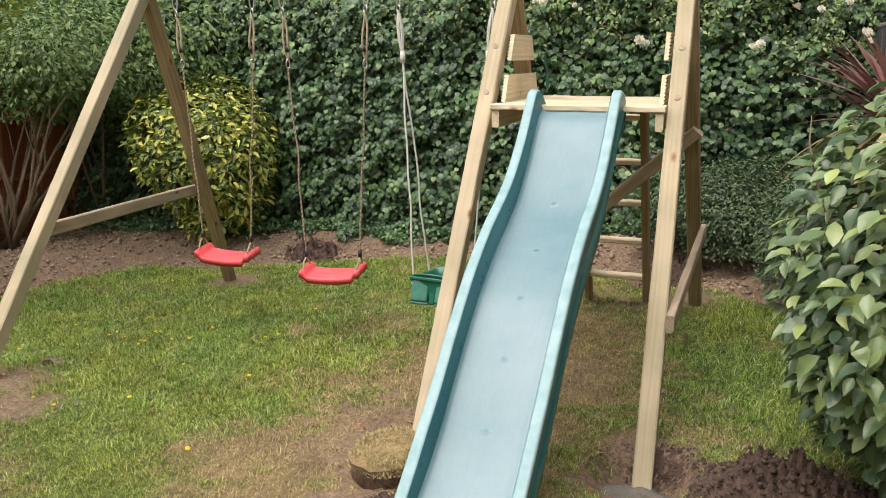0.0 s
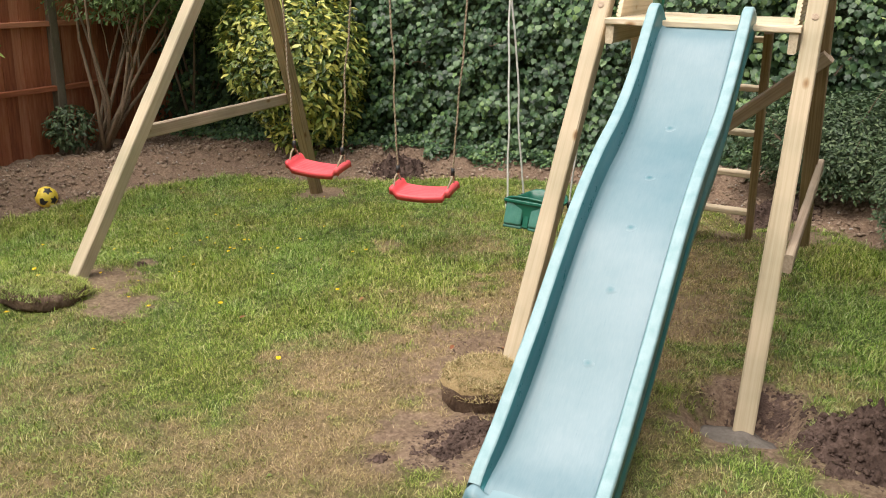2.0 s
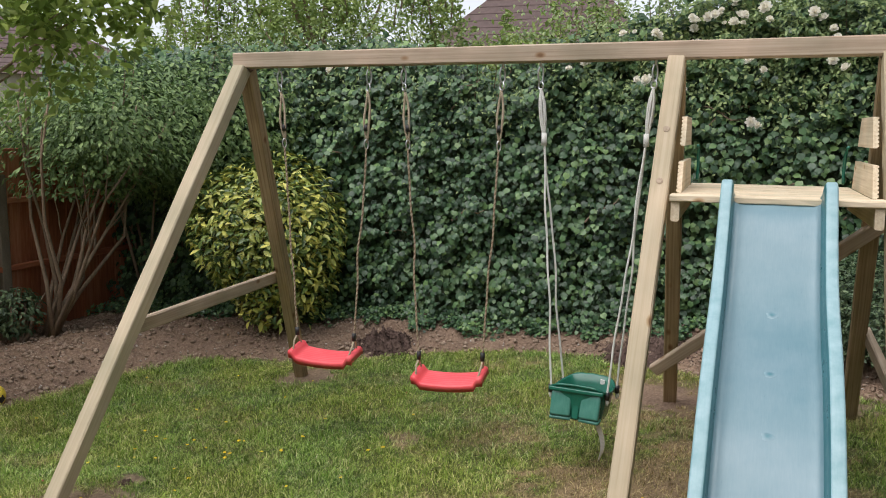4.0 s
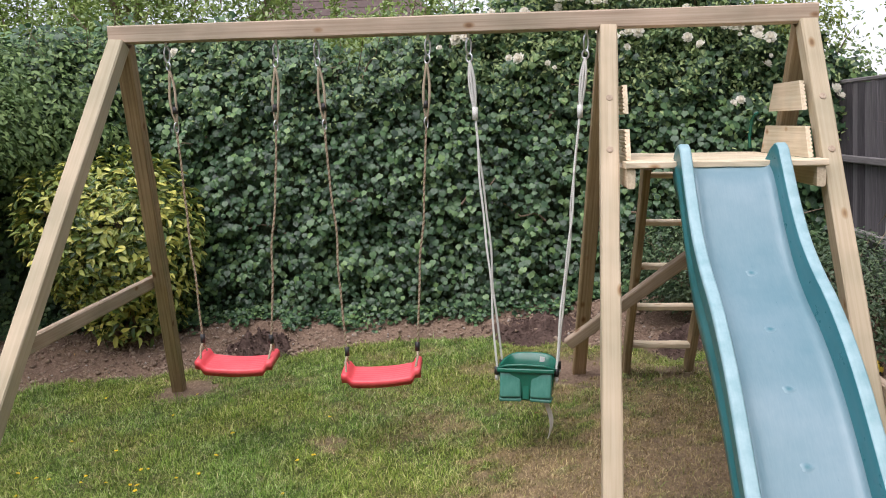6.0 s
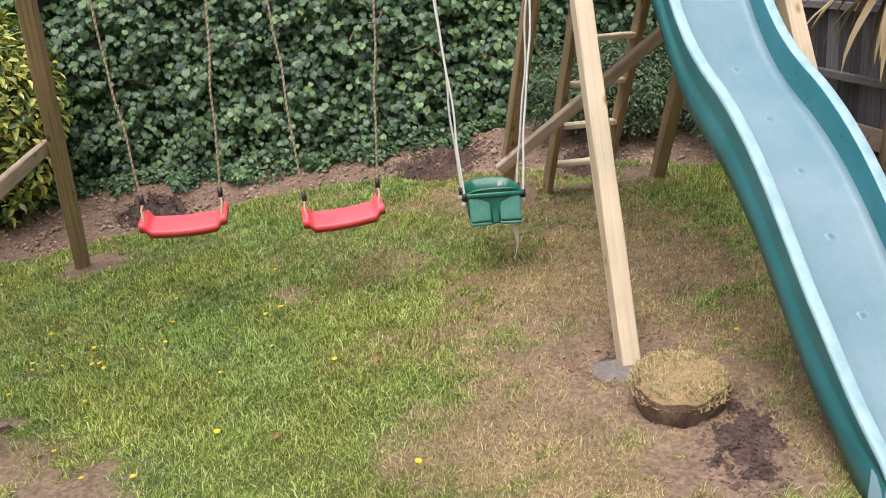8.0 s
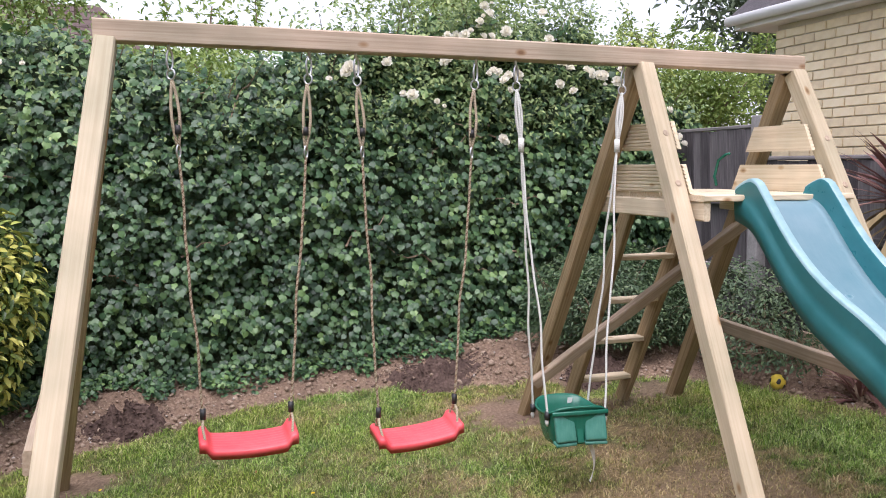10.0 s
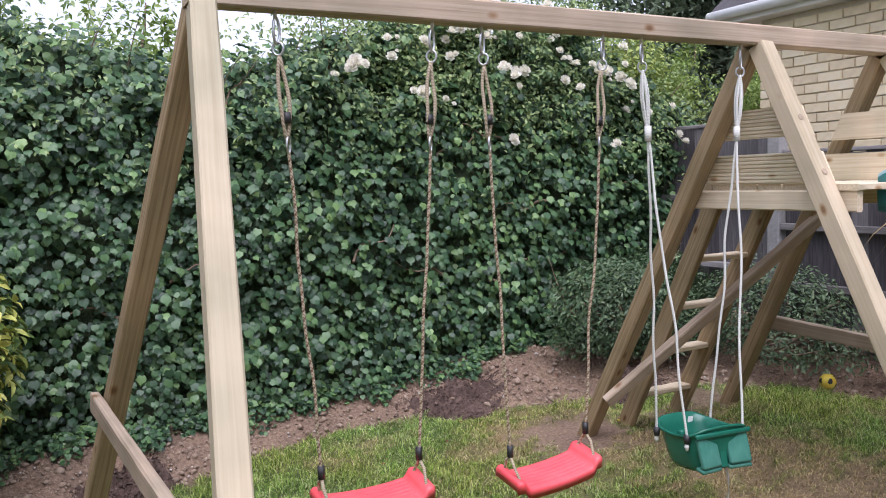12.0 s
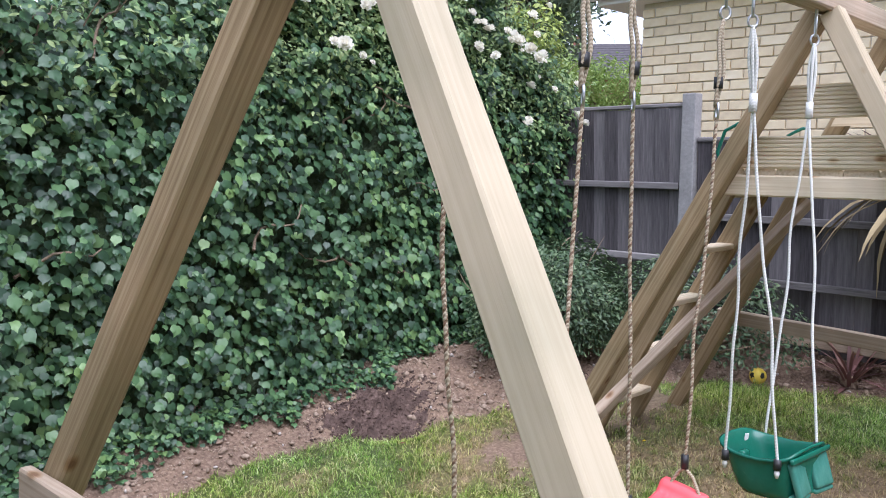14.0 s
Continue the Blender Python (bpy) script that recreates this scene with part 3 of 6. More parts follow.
def axis_steps(lo, hi, step, far):
    mid = np.arange(lo, hi + step / 2, step)
    out, w = [], step
    p = hi
    while p < far:
        w *= 1.35
        p += w
        out.append(p)
    out = np.array(out)
    return np.concatenate([lo - (out[::-1] - hi), mid, out])


def build_ground():
    xs, ys = axis_steps(-6.2, 2.8, 0.035, 900), axis_steps(-4.6, 3.6, 0.035, 900)
    gx, gy = np.meshgrid(xs, ys, indexing="ij")
    fx, fy = gx.ravel(), gy.ravel()
    z = ground_z(fx, fy)
    dry, bare = cover(fx, fy)
    far = (np.abs(fx) > 12) | (np.abs(fy) > 12)
    bare = np.where(far, 0.0, bare)
    nx, ny = len(xs), len(ys)
    i, j = np.meshgrid(np.arange(nx - 1), np.arange(ny - 1), indexing="ij")
    a = (i * ny + j).ravel()
    faces = np.stack([a, a + ny, a + ny + 1, a + 1], 1)
    me = mesh_from("ground", np.stack([fx, fy, z], 1), faces, M_GROUND, {"dry": dry, "bare": bare}, True)
    tagged(new("ground", me), "patchy lawn with straw-dry areas and banked brown soil beds", "ground", kind="structure")


def build_grass():
    n = 570000
    x, y = rng.uniform(-4.6, 2.0, n), rng.uniform(-3.9, 2.4, n)
    dry, bare = cover(x, y)
    d = inside_lawn(x, y)
    near = np.clip(1.0 - 0.25 * wobble(x, y, 0.5, 21), 0.4, 1.3)
    keep = (rng.random(n) > np.maximum(bare * 1.25, 0.7 * (wobble(x, y, 0.11, 24) > 0.42))) & (d > -0.03) & (rng.random(n) < near * (1.0 - 0.45 * np.clip(dry, 0, 1)))
    x, y, dry = x[keep], y[keep], dry[keep]
    n = len(x)
    z = ground_z(x, y)
    tuft = 1.0 + 0.45 * wobble(x, y, 0.4, 22) + 0.4 * wobble(x, y, 0.1, 23) + 0.35 * wobble(x, y, 0.05, 25) + 0.7 * smooth01((-x - 3.4) / 0.6) + 0.5 * smooth01(1 - np.hypot(x - 1.2, y - 0.9) / 0.8)
    h = rng.uniform(0.012, 0.034, n) * np.clip(tuft, 0.5, 2.4) * (1 - 0.3 * dry) * (1 - 0.32 * smooth01((-1.0 - y) / 0.8))
    w = rng.uniform(0.0011, 0.0024, n) * (1 - 0.3 * smooth01((-0.8 - y) / 0.8))
    a, lean = rng.uniform(0, math.tau, n), rng.uniform(0.2, 1.5, n)
    b = a + rng.uniform(-1.2, 1.2, n)
    base = np.stack([x, y, z - 0.003], 1)
    side = np.stack([np.cos(a), np.sin(a), 0 * a], 1) * w[:, None]
    out = np.stack([-np.sin(b), np.cos(b), 0 * b], 1)
    mid = base + out * (h * lean * 0.35)[:, None] + np.array([0, 0, 1]) * (h * 0.65)[:, None]
    tip = base + out * (h * lean)[:, None] + np.array([0, 0, 1]) * h[:, None] * np.clip(1.15 - 0.25 * lean, 0.5, 1.1)[:, None]
    v = np.stack([base - side, base + side, mid + side * 0.8, mid - side * 0.8, tip], 1).reshape(-1, 3)
    f = np.array([(0, 1, 2), (0, 2, 3), (3, 2, 4)])[None] + (np.arange(n) * 5)[:, None, None]
    dv = np.repeat(np.clip(dry + rng.normal(0, 0.22, n), 0, 1), 5)
    # longer strands that have fallen over in swathes
    m = 60000
    x, y = rng.uniform(-4.5, 1.8, m), rng.uniform(-3.7, 2.2, m)
    dry, bare = cover(x, y)
    keep = (rng.random(m) > bare * 1.3) & (inside_lawn(x, y) > -0.02) & (wobble(x, y, 0.19, 26) > -0.15)
    x, y, dry = x[keep], y[keep], dry[keep]
    m = len(x)
    ln, w = rng.uniform(0.03, 0.07, m) * (1 - 0.35 * smooth01((-0.9 - y) / 0.8)), rng.uniform(0.0009, 0.0017, m)
    b = 2.6 * wobble(x, y, 0.34, 27) + rng.normal(0, 0.8, m)
    out = np.stack([np.cos(b), np.sin(b), 0 * b], 1)
    side = np.stack([-np.sin(b), np.cos(b), 0 * b], 1) * w[:, None]
    lift = rng.uniform(0.010, 0.030, m) * (1 - 0.35 * dry)
    up = np.array([0, 0, 1])
    base = np.stack([x, y, ground_z(x, y) - 0.002], 1)
    mid = base + out * (ln * 0.4)[:, None] + up * lift[:, None]
    tip = base + out * ln[:, None] + up * (lift * rng.uniform(0.3, 1.3, m))[:, None]
    v2 = np.stack([base - side, base + side, mid + side, mid - side, tip], 1).reshape(-1, 3)
    f2 = np.array([(0, 1, 2), (0, 2, 3), (3, 2, 4)])[None] + (np.arange(m) * 5)[:, None, None]
    v, f = join([(v, f.reshape(-1, 3)), (v2, f2.reshape(-1, 3))])
    dv = np.concatenate([dv, np.repeat(np.clip(dry + rng.normal(0.05, 0.25, m), 0, 1), 5)])
    # short fine undergrowth that closes the turf where one stands over it
    m = 350000
    x, y = rng.uniform(-3.6, 1.75, m), rng.uniform(-3.3, 0.3, m)
    dry, bare = cover(x, y)
    keep = (rng.random(m) > bare * 1.2) & (inside_lawn(x, y) > -0.02) & (rng.random(m) < 0.35 + 0.65 * smooth01((-0.2 - y) / 0.8))
    x, y, dry = x[keep], y[keep], dry[keep]
    m = len(x)
    b, hh = rng.uniform(0, math.tau, m), rng.uniform(0.007, 0.018, m)
    base = np.stack([x, y, ground_z(x, y) - 0.002], 1)
    side = np.stack([-np.sin(b), np.cos(b), 0 * b], 1) * rng.uniform(0.0009, 0.0017, m)[:, None]
    tip = base + np.stack([np.cos(b), np.sin(b), 0 * b], 1) * (hh * rng.uniform(0.3, 2.2, m))[:, None] + up * hh[:, None]
    v3 = np.stack([base - side, base + side, tip], 1).reshape(-1, 3)
    v, f = join([(v, f), (v3, np.arange(3 * m).reshape(-1, 3))])
    dv = np.concatenate([dv, np.repeat(np.clip(dry + rng.normal(0.08, 0.25, m), 0, 1), 3)])
    me = mesh_from("grass", v, f, M_GRASS, {"dry": dv, "bare": np.zeros(len(dv))})
    tagged(new("grass", me), "short lawn grass, green in places and straw-dry in others", "grass", kind="stuff")


def lump_arrays(points, size, rnd, rough=0.35, fine=False):
    """Small angular lumps of soil or stone at points; the finest have fewer faces."""
    base = np.array([(1, 0, 0), (-1, 0, 0), (0, 1, 0), (0, -1, 0), (0, 0, 1), (0, 0, -1), (.6, .6, .5), (-.6, .6, .45), (.6, -.6, .5), (-.6, -.6, .5)], float)
    tris = np.array([(4, 6, 7), (4, 8, 6), (4, 9, 8), (4, 7, 9), (0, 6, 8), (1, 9, 7), (2, 7, 6), (3, 8, 9), (0, 2, 6), (1, 7, 2), (3, 0, 8), (1, 3, 9), (5, 2, 0), (5, 1, 2), (5, 3, 1), (5, 0, 3)])
    if fine:
        base, tris = base[:6], np.array([(4, 0, 2), (4, 2, 1), (4, 1, 3), (4, 3, 0), (5, 2, 0), (5, 1, 2), (5, 3, 1), (5, 0, 3)])
    n = len(points)
    a = rnd.uniform(0, math.tau, n)
    sc = rnd.uniform(0.55, 1.3, (n, 1, 3)) * np.asarray(size)[:, None, None]
    v = base[None] * sc * (1 + rnd.normal(0, rough * 0.4, (n, len(base), 1)))
    c, s = np.cos(a)[:, None], np.sin(a)[:, None]
    v = np.stack([v[..., 0] * c - v[..., 1] * s, v[..., 0] * s + v[..., 1] * c, v[..., 2]], -1) + points[:, None]
    f = tris[None] + (np.arange(n) * len(base))[:, None, None]
    return v.reshape(-1, 3), f.reshape(-1, 3)


def build_bed_crumbs():
    n = 95000
    x, y = rng.uniform(-5.5, 2.1, n), rng.uniform(-1.5, 3.0, n)
    d = inside_lawn(x, y)
    keep = (d < -0.03) & ((rng.random(n) < 0.75))
    x, y = x[keep], y[keep]
    s = np.minimum(0.0036 * (1 - rng.random(len(x))) ** -0.48, 0.024)
    pts = np.stack([x, y, ground_z(x, y) + s * 0.2], 1)
    big = s > 0.008
    v, f = join([lump_arrays(pts[big], s[big], rng), lump_arrays(pts[~big], s[~big], rng, fine=True)])
    tagged(new("soil_crumbs", mesh_from("soil_crumbs", v, f, M_CLAY)), "reddish brown soil clods and stones strewn over the bed", "soil", kind="stuff")
    n = 1100
    x, y = rng.uniform(-5.3, 2.0, n), rng.uniform(-1.0, 2.9, n)
    keep = inside_lawn(x, y) < -0.05
    x, y = x[keep], y[keep]
    s = rng.uniform(0.004, 0.013, len(x))
    v, f = lump_arrays(np.stack([x, y, ground_z(x, y) + s * 0.4], 1), s, rng, 0.15)
    tagged(new("pebbles", mesh_from("pebbles", v, f, mottled("pale_pebble", [(0.3, (0.34, 0.30, 0.26)), (0.7, (0.55, 0.51, 0.46))], 9.0))), "pale pebbles lying in the soil bed", "pebbles", kind="stuff")


def soil_heap(cx, cy, rx, ry, h, count, label, turn=0.0, seed=1, mat=None):
    """A heap of dug soil: an uneven mound under loose crumbs."""
    r = np.random.default_rng(seed)
    mat = mat or M_SOIL
    th = thing("soil_heap", label, "soil heap", pose(cx, cy, gz(cx, cy)))
    c, s = math.cos(turn), math.sin(turn)
    m = 60
    u = np.linspace(-1.15, 1.15, m)
    gx, gy = np.meshgrid(u, u, indexing="ij")
    px, py = gx.ravel() * rx, gy.ravel() * ry
    wx, wy = px * c - py * s, px * s + py * c

    def top(ux, uy, wx, wy):
        q = np.hypot(ux, uy) + 0.16 * wobble(wx * 1.0, wy, 0.22, seed + 30)
        return h * smooth01(1.08 - q) ** 0.8 * (1 + 0.38 * wobble(wx, wy, 0.19, seed + 35)) + (h * 0.24 * wobble(wx, wy, 0.07, seed + 31) + (0.003 + h * 0.07) * wobble(wx, wy, 0.022, seed + 33)) * smooth01((1.1 - q) * 2) - 0.015

    z = top(gx.ravel(), gy.ravel(), wx, wy) + ground_z(wx + cx, wy + cy) - gz(cx, cy)
    i, j = np.meshgrid(np.arange(m - 1), np.arange(m - 1), indexing="ij")
    a = (i * m + j).ravel()
    part("mound", mesh_from("mound", np.stack([wx, wy, z], 1), np.stack([a, a + m, a + m + 1, a + 1], 1), mat, None, True), mat, th)
    count = int(count * 3.6)
    ang, rad = r.uniform(0, math.tau, count), np.sqrt(r.random(count)) * 1.12
    ux, uy = rad * np.cos(ang), rad * np.sin(ang)
    px, py = ux * rx, uy * ry
    wx, wy = px * c - py * s, px * s + py * c
    z = np.maximum(top(ux, uy, wx, wy), -0.004) + ground_z(wx + cx, wy + cy) - gz(cx, cy)
    sz = np.minimum(0.0021 * (1 - r.random(count)) ** -0.55, 0.005 + 0.07 * h)
    pts, big = np.stack([wx, wy, z], 1), sz > 0.006
    v, f = join([lump_arrays(pts[big], sz[big], r), lump_arrays(pts[~big], sz[~big], r, fine=True)])
    part("loose_soil", mesh_from("loose_soil", v, f, mat), mat, th)["kind"] = "stuff"
    return th


def turf_plug(cx, cy, r, h, label, seed, grass_mat, tilt=(0, 0), mat_top=None, length=0.03):
    """A round plug of cut turf lifted out of a post hole."""
    rnd = np.random.default_rng(seed)
    th = thing("turf_plug", label, "turf", pose(cx, cy, gz(cx, cy) - 0.012, *tilt, 0))
    bm = bmesh.new()
    rings = []
    for k, (rr, zz) in enumerate([(0.93, 0), (0.98, h * 0.25), (1.0, h * 0.6), (0.97, h * 0.9), (0.86, h * 1.02), (0.45, h * 1.06)]):
        ring = []
        for i in range(30):
            a = i * math.tau / 30
            q = rr * r * (1 + 0.05 * math.sin(3 * a + seed) + 0.035 * math.sin(7 * a + 2 * k) + rnd.uniform(-0.03, 0.03))
            ring.append(bm.verts.new((q * math.cos(a), q * math.sin(a), zz + rnd.uniform(-0.006, 0.006))))
        rings.append(ring)
    for r0, r1 in zip(rings, rings[1:]):
        for i in range(30):
            bm.faces.new((r0[i], r0[(i + 1) % 30], r1[(i + 1) % 30], r1[i]))
    bm.faces.new(rings[-1])
    bm.faces.new(list(reversed(rings[0])))
    body = part("soil_body", bm, [M_TURF_SIDE, M_STRAW], th, "dark crumbling soil side", True)
    for poly in body.data.polygons:
        if grass_mat == "dry" and poly.center.z > h * 0.93:
            poly.material_index = 1
    n = 3800
    a, q = rnd.uniform(0, math.tau, n), np.sqrt(rnd.random(n)) * r * 1.04
    base = np.stack([q * np.cos(a), q * np.sin(a), h * 1.03 - 0.35 * h * smooth01((q / r - 0.86) / 0.18)], 1)
    b, hh = rnd.uniform(0, math.tau, n), rnd.uniform(0.4, 1.0, n) * length
    side = np.stack([np.cos(b), np.sin(b), 0 * b], 1) * 0.002
    out = np.stack([-np.sin(b), np.cos(b), 0 * b], 1) * (hh * rnd.uniform(0.3, 1.6, n))[:, None]
    tip = base + out + np.array([0, 0, 1]) * hh[:, None] * 0.7
    v = np.stack([base - side, base + side, tip], 1).reshape(-1, 3)
    f = np.arange(3 * n).reshape(-1, 3)
    dv = np.repeat(np.clip(rnd.normal(0.95 if grass_mat == "dry" else 0.25, 0.12, n), 0, 1), 3)
    part("turf_top", mesh_from("turf_top", v, f, M_GRASS, {"dry": dv, "bare": 0 * dv}), M_GRASS, th)["kind"] = "stuff"


# ---------------------------------------------------------------- hedge and shrubs
HEDGE_Y = 2.62


def hedge_front(x, z):
    return HEDGE_Y + 0.09 * wobble(x, z, 0.75, 41) + 0.05 * wobble(x, z, 0.28, 42) - 0.02 * smooth01(1 - z / 0.55) + 0.10 * smooth01((z - 2.0) / 0.6)


def hedge_top(x):
    x = np.asarray(x, float)
    return 2.28 + 0.16 * smooth01((-1.8 - x) / 0.8) + 0.42 * smooth01((x + 2.2) / 2.4) - 0.62 * smooth01((x - 0.9) / 1.2) + 0.10 * wobble(x, 0 * x, 0.8, 43) + 0.06 * wobble(x, 0 * x, 0.25, 44)


def build_hedge():
    th = thing("ivy_hedge", "tall dense hedge wall of dark green ivy with paler new growth", "hedge", pose(0, 0, 0))
    # a dark backing sheet behind the leaves paints the hedge's inner shade
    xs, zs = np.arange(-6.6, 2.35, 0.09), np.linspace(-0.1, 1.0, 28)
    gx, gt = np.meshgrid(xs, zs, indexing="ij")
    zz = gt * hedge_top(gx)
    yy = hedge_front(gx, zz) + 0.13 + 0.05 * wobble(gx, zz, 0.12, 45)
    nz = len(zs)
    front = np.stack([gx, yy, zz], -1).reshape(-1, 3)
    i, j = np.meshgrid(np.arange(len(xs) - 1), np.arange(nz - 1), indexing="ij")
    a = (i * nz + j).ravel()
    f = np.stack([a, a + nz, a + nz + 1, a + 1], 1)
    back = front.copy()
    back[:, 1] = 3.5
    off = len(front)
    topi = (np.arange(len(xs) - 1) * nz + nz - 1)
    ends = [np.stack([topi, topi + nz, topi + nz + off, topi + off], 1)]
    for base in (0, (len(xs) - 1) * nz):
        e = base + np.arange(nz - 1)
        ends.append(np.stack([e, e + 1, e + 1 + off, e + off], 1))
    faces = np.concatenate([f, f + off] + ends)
    part("heart", mesh_from("heart", np.concatenate([front, back]), faces, M_IVY_DARK, None, True), M_IVY_DARK, th, "dark green sheet behind the leaves, coloured as the hedge's inner shade")
    n = 36000
    x = rng.uniform(-6.6, 2.3, n)
    t = rng.random(n)
    z = 0.12 + t * (hedge_top(x) - 0.08)
    depth = rng.random(n) ** 1.4
    y = hedge_front(x, z) + 0.17 * depth - 0.05 + 0.055 * wobble(x, z, 0.11, 46)
    keep = rng.random(n) > 0.45 * (wobble(x, z, 0.33, 47) > 0.35) + 0.3 * (wobble(x, z, 0.10, 49) > 0.4)
    x, y, z, depth = x[keep], y[keep], z[keep], depth[keep]
    n = len(x)
    nrm = np.stack([rng.normal(0, 0.30, n), -1 + rng.normal(0, 0.2, n), 0.55 + rng.normal(0, 0.28, n)], 1)
    tips = np.stack([rng.normal(0, 0.5, n), -0.25 + rng.normal(0, 0.2, n), -1 + rng.normal(0, 0.3, n)], 1)
    size = rng.uniform(0.032, 0.068, n) * (1 - 0.25 * smooth01(1 - z / 0.7))
    p1 = leaves(np.stack([x, y, z], 1), nrm, tips, size, IVY)
    # leaves that lie over the hedge's top
    m = 3500
    x = rng.uniform(-6.6, 2.3, m)
    y = rng.uniform(2.6, 3.5, m)
    z = hedge_top(x) + rng.uniform(-0.05, 0.12, m)
    p2 = leaves(np.stack([x, y, z], 1), rng.normal(0, 0.4, (m, 3)) + (0, -0.4, 0.9), rng.normal(0, 1, (m, 3)) - (0, 0.5, 0), rng.uniform(0.04, 0.075, m), IVY)
    # skirt of ivy creeping out over the soil
    m = 6500
    x = rng.uniform(-6.0, 2.0, m)
    y = hedge_front(x, 0 * x + 0.2) - rng.random(m) ** 1.6 * (0.15 + 0.09 * wobble(x, 0 * x, 0.6, 48) + 0.27 * smooth01((-x - 2.65) / 0.5))
    z = ground_z(x, y) + rng.uniform(0.01, 0.10, m)
    p3 = leaves(np.stack([x, y, z], 1), rng.normal(0, 0.35, (m, 3)) + (0, -0.5, 0.9), rng.normal(0, 0.8, (m, 3)) + (0, -0.8, -0.2), rng.uniform(0.022, 0.042, m), IVY)
    v, f = join([p1, p2, p3])
    part("ivy_leaves", mesh_from("ivy_leaves", v, f, M_IVY), M_IVY, th)["kind"] = "stuff"
    r = random.Random(5)
    for _ in range(16):
        p = Vector((r.uniform(-3, 1.5), 0, r.uniform(0.8, 2.1)))
        pts = []
        d = Vector((r.uniform(-1, 1), 0, r.uniform(-0.4, 0.4))).normalized()
        for k in range(8):
            q = p + d * 0.05 * k + Vector((0, 0, 0.03 * math.sin(k * 1.1 + p.x)))
            q.y = float(hedge_front(np.array([q.x]), np.array([q.z]))[0]) - 0.01 + 0.02 * math.sin(k)
            pts.append(q)
        part("bare_stem", tube_bm(pts, [0.009 - 0.0008 * k for k in range(8)], 6), M_BARK, th, "bare brown stem")


def rose_flower_bm(seed):
    """A loose open rose: rings of cupped petals."""
    r = random.Random(seed)
    bm = bmesh.new()
    for ring, (n, rad, lift) in enumerate([(4, 0.22, 0.95), (6, 0.5, 0.85), (7, 0.8, 0.55), (8, 1.0, 0.15)]):
        for k in range(n):
            a = math.tau * (k + 0.5 * ring) / n + r.uniform(-0.2, 0.2)
            c, s = math.cos(a), math.sin(a)
            w = 0.42
            pts = [(0.05, 0, 0), (rad * 0.6, -w * 0.8, lift * 0.45), (rad, -w * 0.5, lift), (rad * 1.08, 0, lift + 0.05), (rad, w * 0.5, lift), (rad * 0.6, w * 0.8, lift * 0.45)]
            vs = [bm.verts.new((x * c - y * s, x * s + y * c, z + r.uniform(-0.06, 0.06))) for x, y, z in pts]
            mid = bm.verts.new((rad * 0.62 * c, rad * 0.62 * s, lift * 0.3))
            for i in range(len(vs)):
                bm.faces.new((mid, vs[i], vs[(i + 1) % len(vs)]))
    return bm


def build_rose():
    th = thing("climbing_rose", "white climbing rose sprawling over the hedge top", "rose", pose(0, 0, 0))
    n = 22000
    x = np.where(rng.random(n) < 0.68, rng.normal(0.55, 0.85, n), rng.uniform(-4.5, 2.4, n))
    keep = (x > -4.6) & (x < 2.25)
    x = x[keep]
    n = len(x)
    top = hedge_top(x)
    z = top + rng.normal(0.0, 0.31, n) - 0.14
    y = hedge_front(x, z) - 0.15 + np.abs(rng.normal(0, 0.22, n)) * 1.2 - 0.05 * wobble(x, z, 0.4, 52)
    keep = wobble(x, z, 0.35, 51) > -0.75
    x, y, z = x[keep], y[keep], z[keep]
    n = len(x)
    v, f = leaves(np.stack([x, y, z], 1), rng.normal(0, 0.5, (n, 3)) + (0, -0.7, 0.7), rng.normal(0, 0.8, (n, 3)) + (0, -0.4, -0.3), rng.uniform(0.025, 0.05, n), OVAL)
    part("rose_leaves", mesh_from("rose_leaves", v, f, M_ROSE_LEAF), M_ROSE_LEAF, th)["kind"] = "stuff"
    r = random.Random(12)
    for k in range(26):
        x0 = r.uniform(-4.2, 2.1)
        p = Vector((x0, 2.75, float(hedge_top(x0)) - 0.2))
        d = Vector((r.uniform(-0.5, 0.5), r.uniform(-0.25, 0.15), 1.0))
        part("cane", tube_bm([p + d * 0.09 * i + Vector((0, -0.006 * i * i, -0.004 * i * i)) for i in range(7)], [0.006 - 0.0007 * i for i in range(7)], 5), M_BARK, th, "thin arching cane")
    blooms = [finish(rose_flower_bm(s), "flower", M_PETAL, True) for s in range(4)]
    spot = [0.0, 0.0, 0.0]
    for k in range(86):
        if k % 2:
            x0, z0 = spot[0] + r.gauss(0, 0.07), spot[2] + r.gauss(0, 0.05)
            y0 = float(hedge_front(np.array([x0]), np.array([z0]))[0]) - r.uniform(0.17, 0.26)
            ob = part("flower", blooms[k % 4], None, th)
            s = r.choice((0.018, 0.028, 0.036))
            ob.matrix_basis = pose(x0, y0, z0, r.uniform(20, 75), r.uniform(-30, 30), r.uniform(-40, 40)) @ Matrix.Diagonal((s, s, s, 1))
            continue
        x0 = r.gauss(0.45, 0.95) if r.random() < 0.9 else r.uniform(-4, 2)
        if not -4.3 < x0 < 2.2:
            x0 = r.uniform(-1.5, 2.1)
        z0 = float(hedge_top(x0)) + r.gauss(-0.20, 0.22)
        y0 = float(hedge_front(np.array([x0]), np.array([z0]))[0]) - r.uniform(0.17, 0.26)
        ob = part("flower", blooms[k % 4], None, th)
        spot = [x0, y0, z0]
        s = r.choice((0.024, 0.032, 0.040, 0.046))
        ob.matrix_basis = pose(x0, y0, z0, r.uniform(20, 75), r.uniform(-30, 30), r.uniform(-40, 40)) @ Matrix.Diagonal((s, s, s, 1))


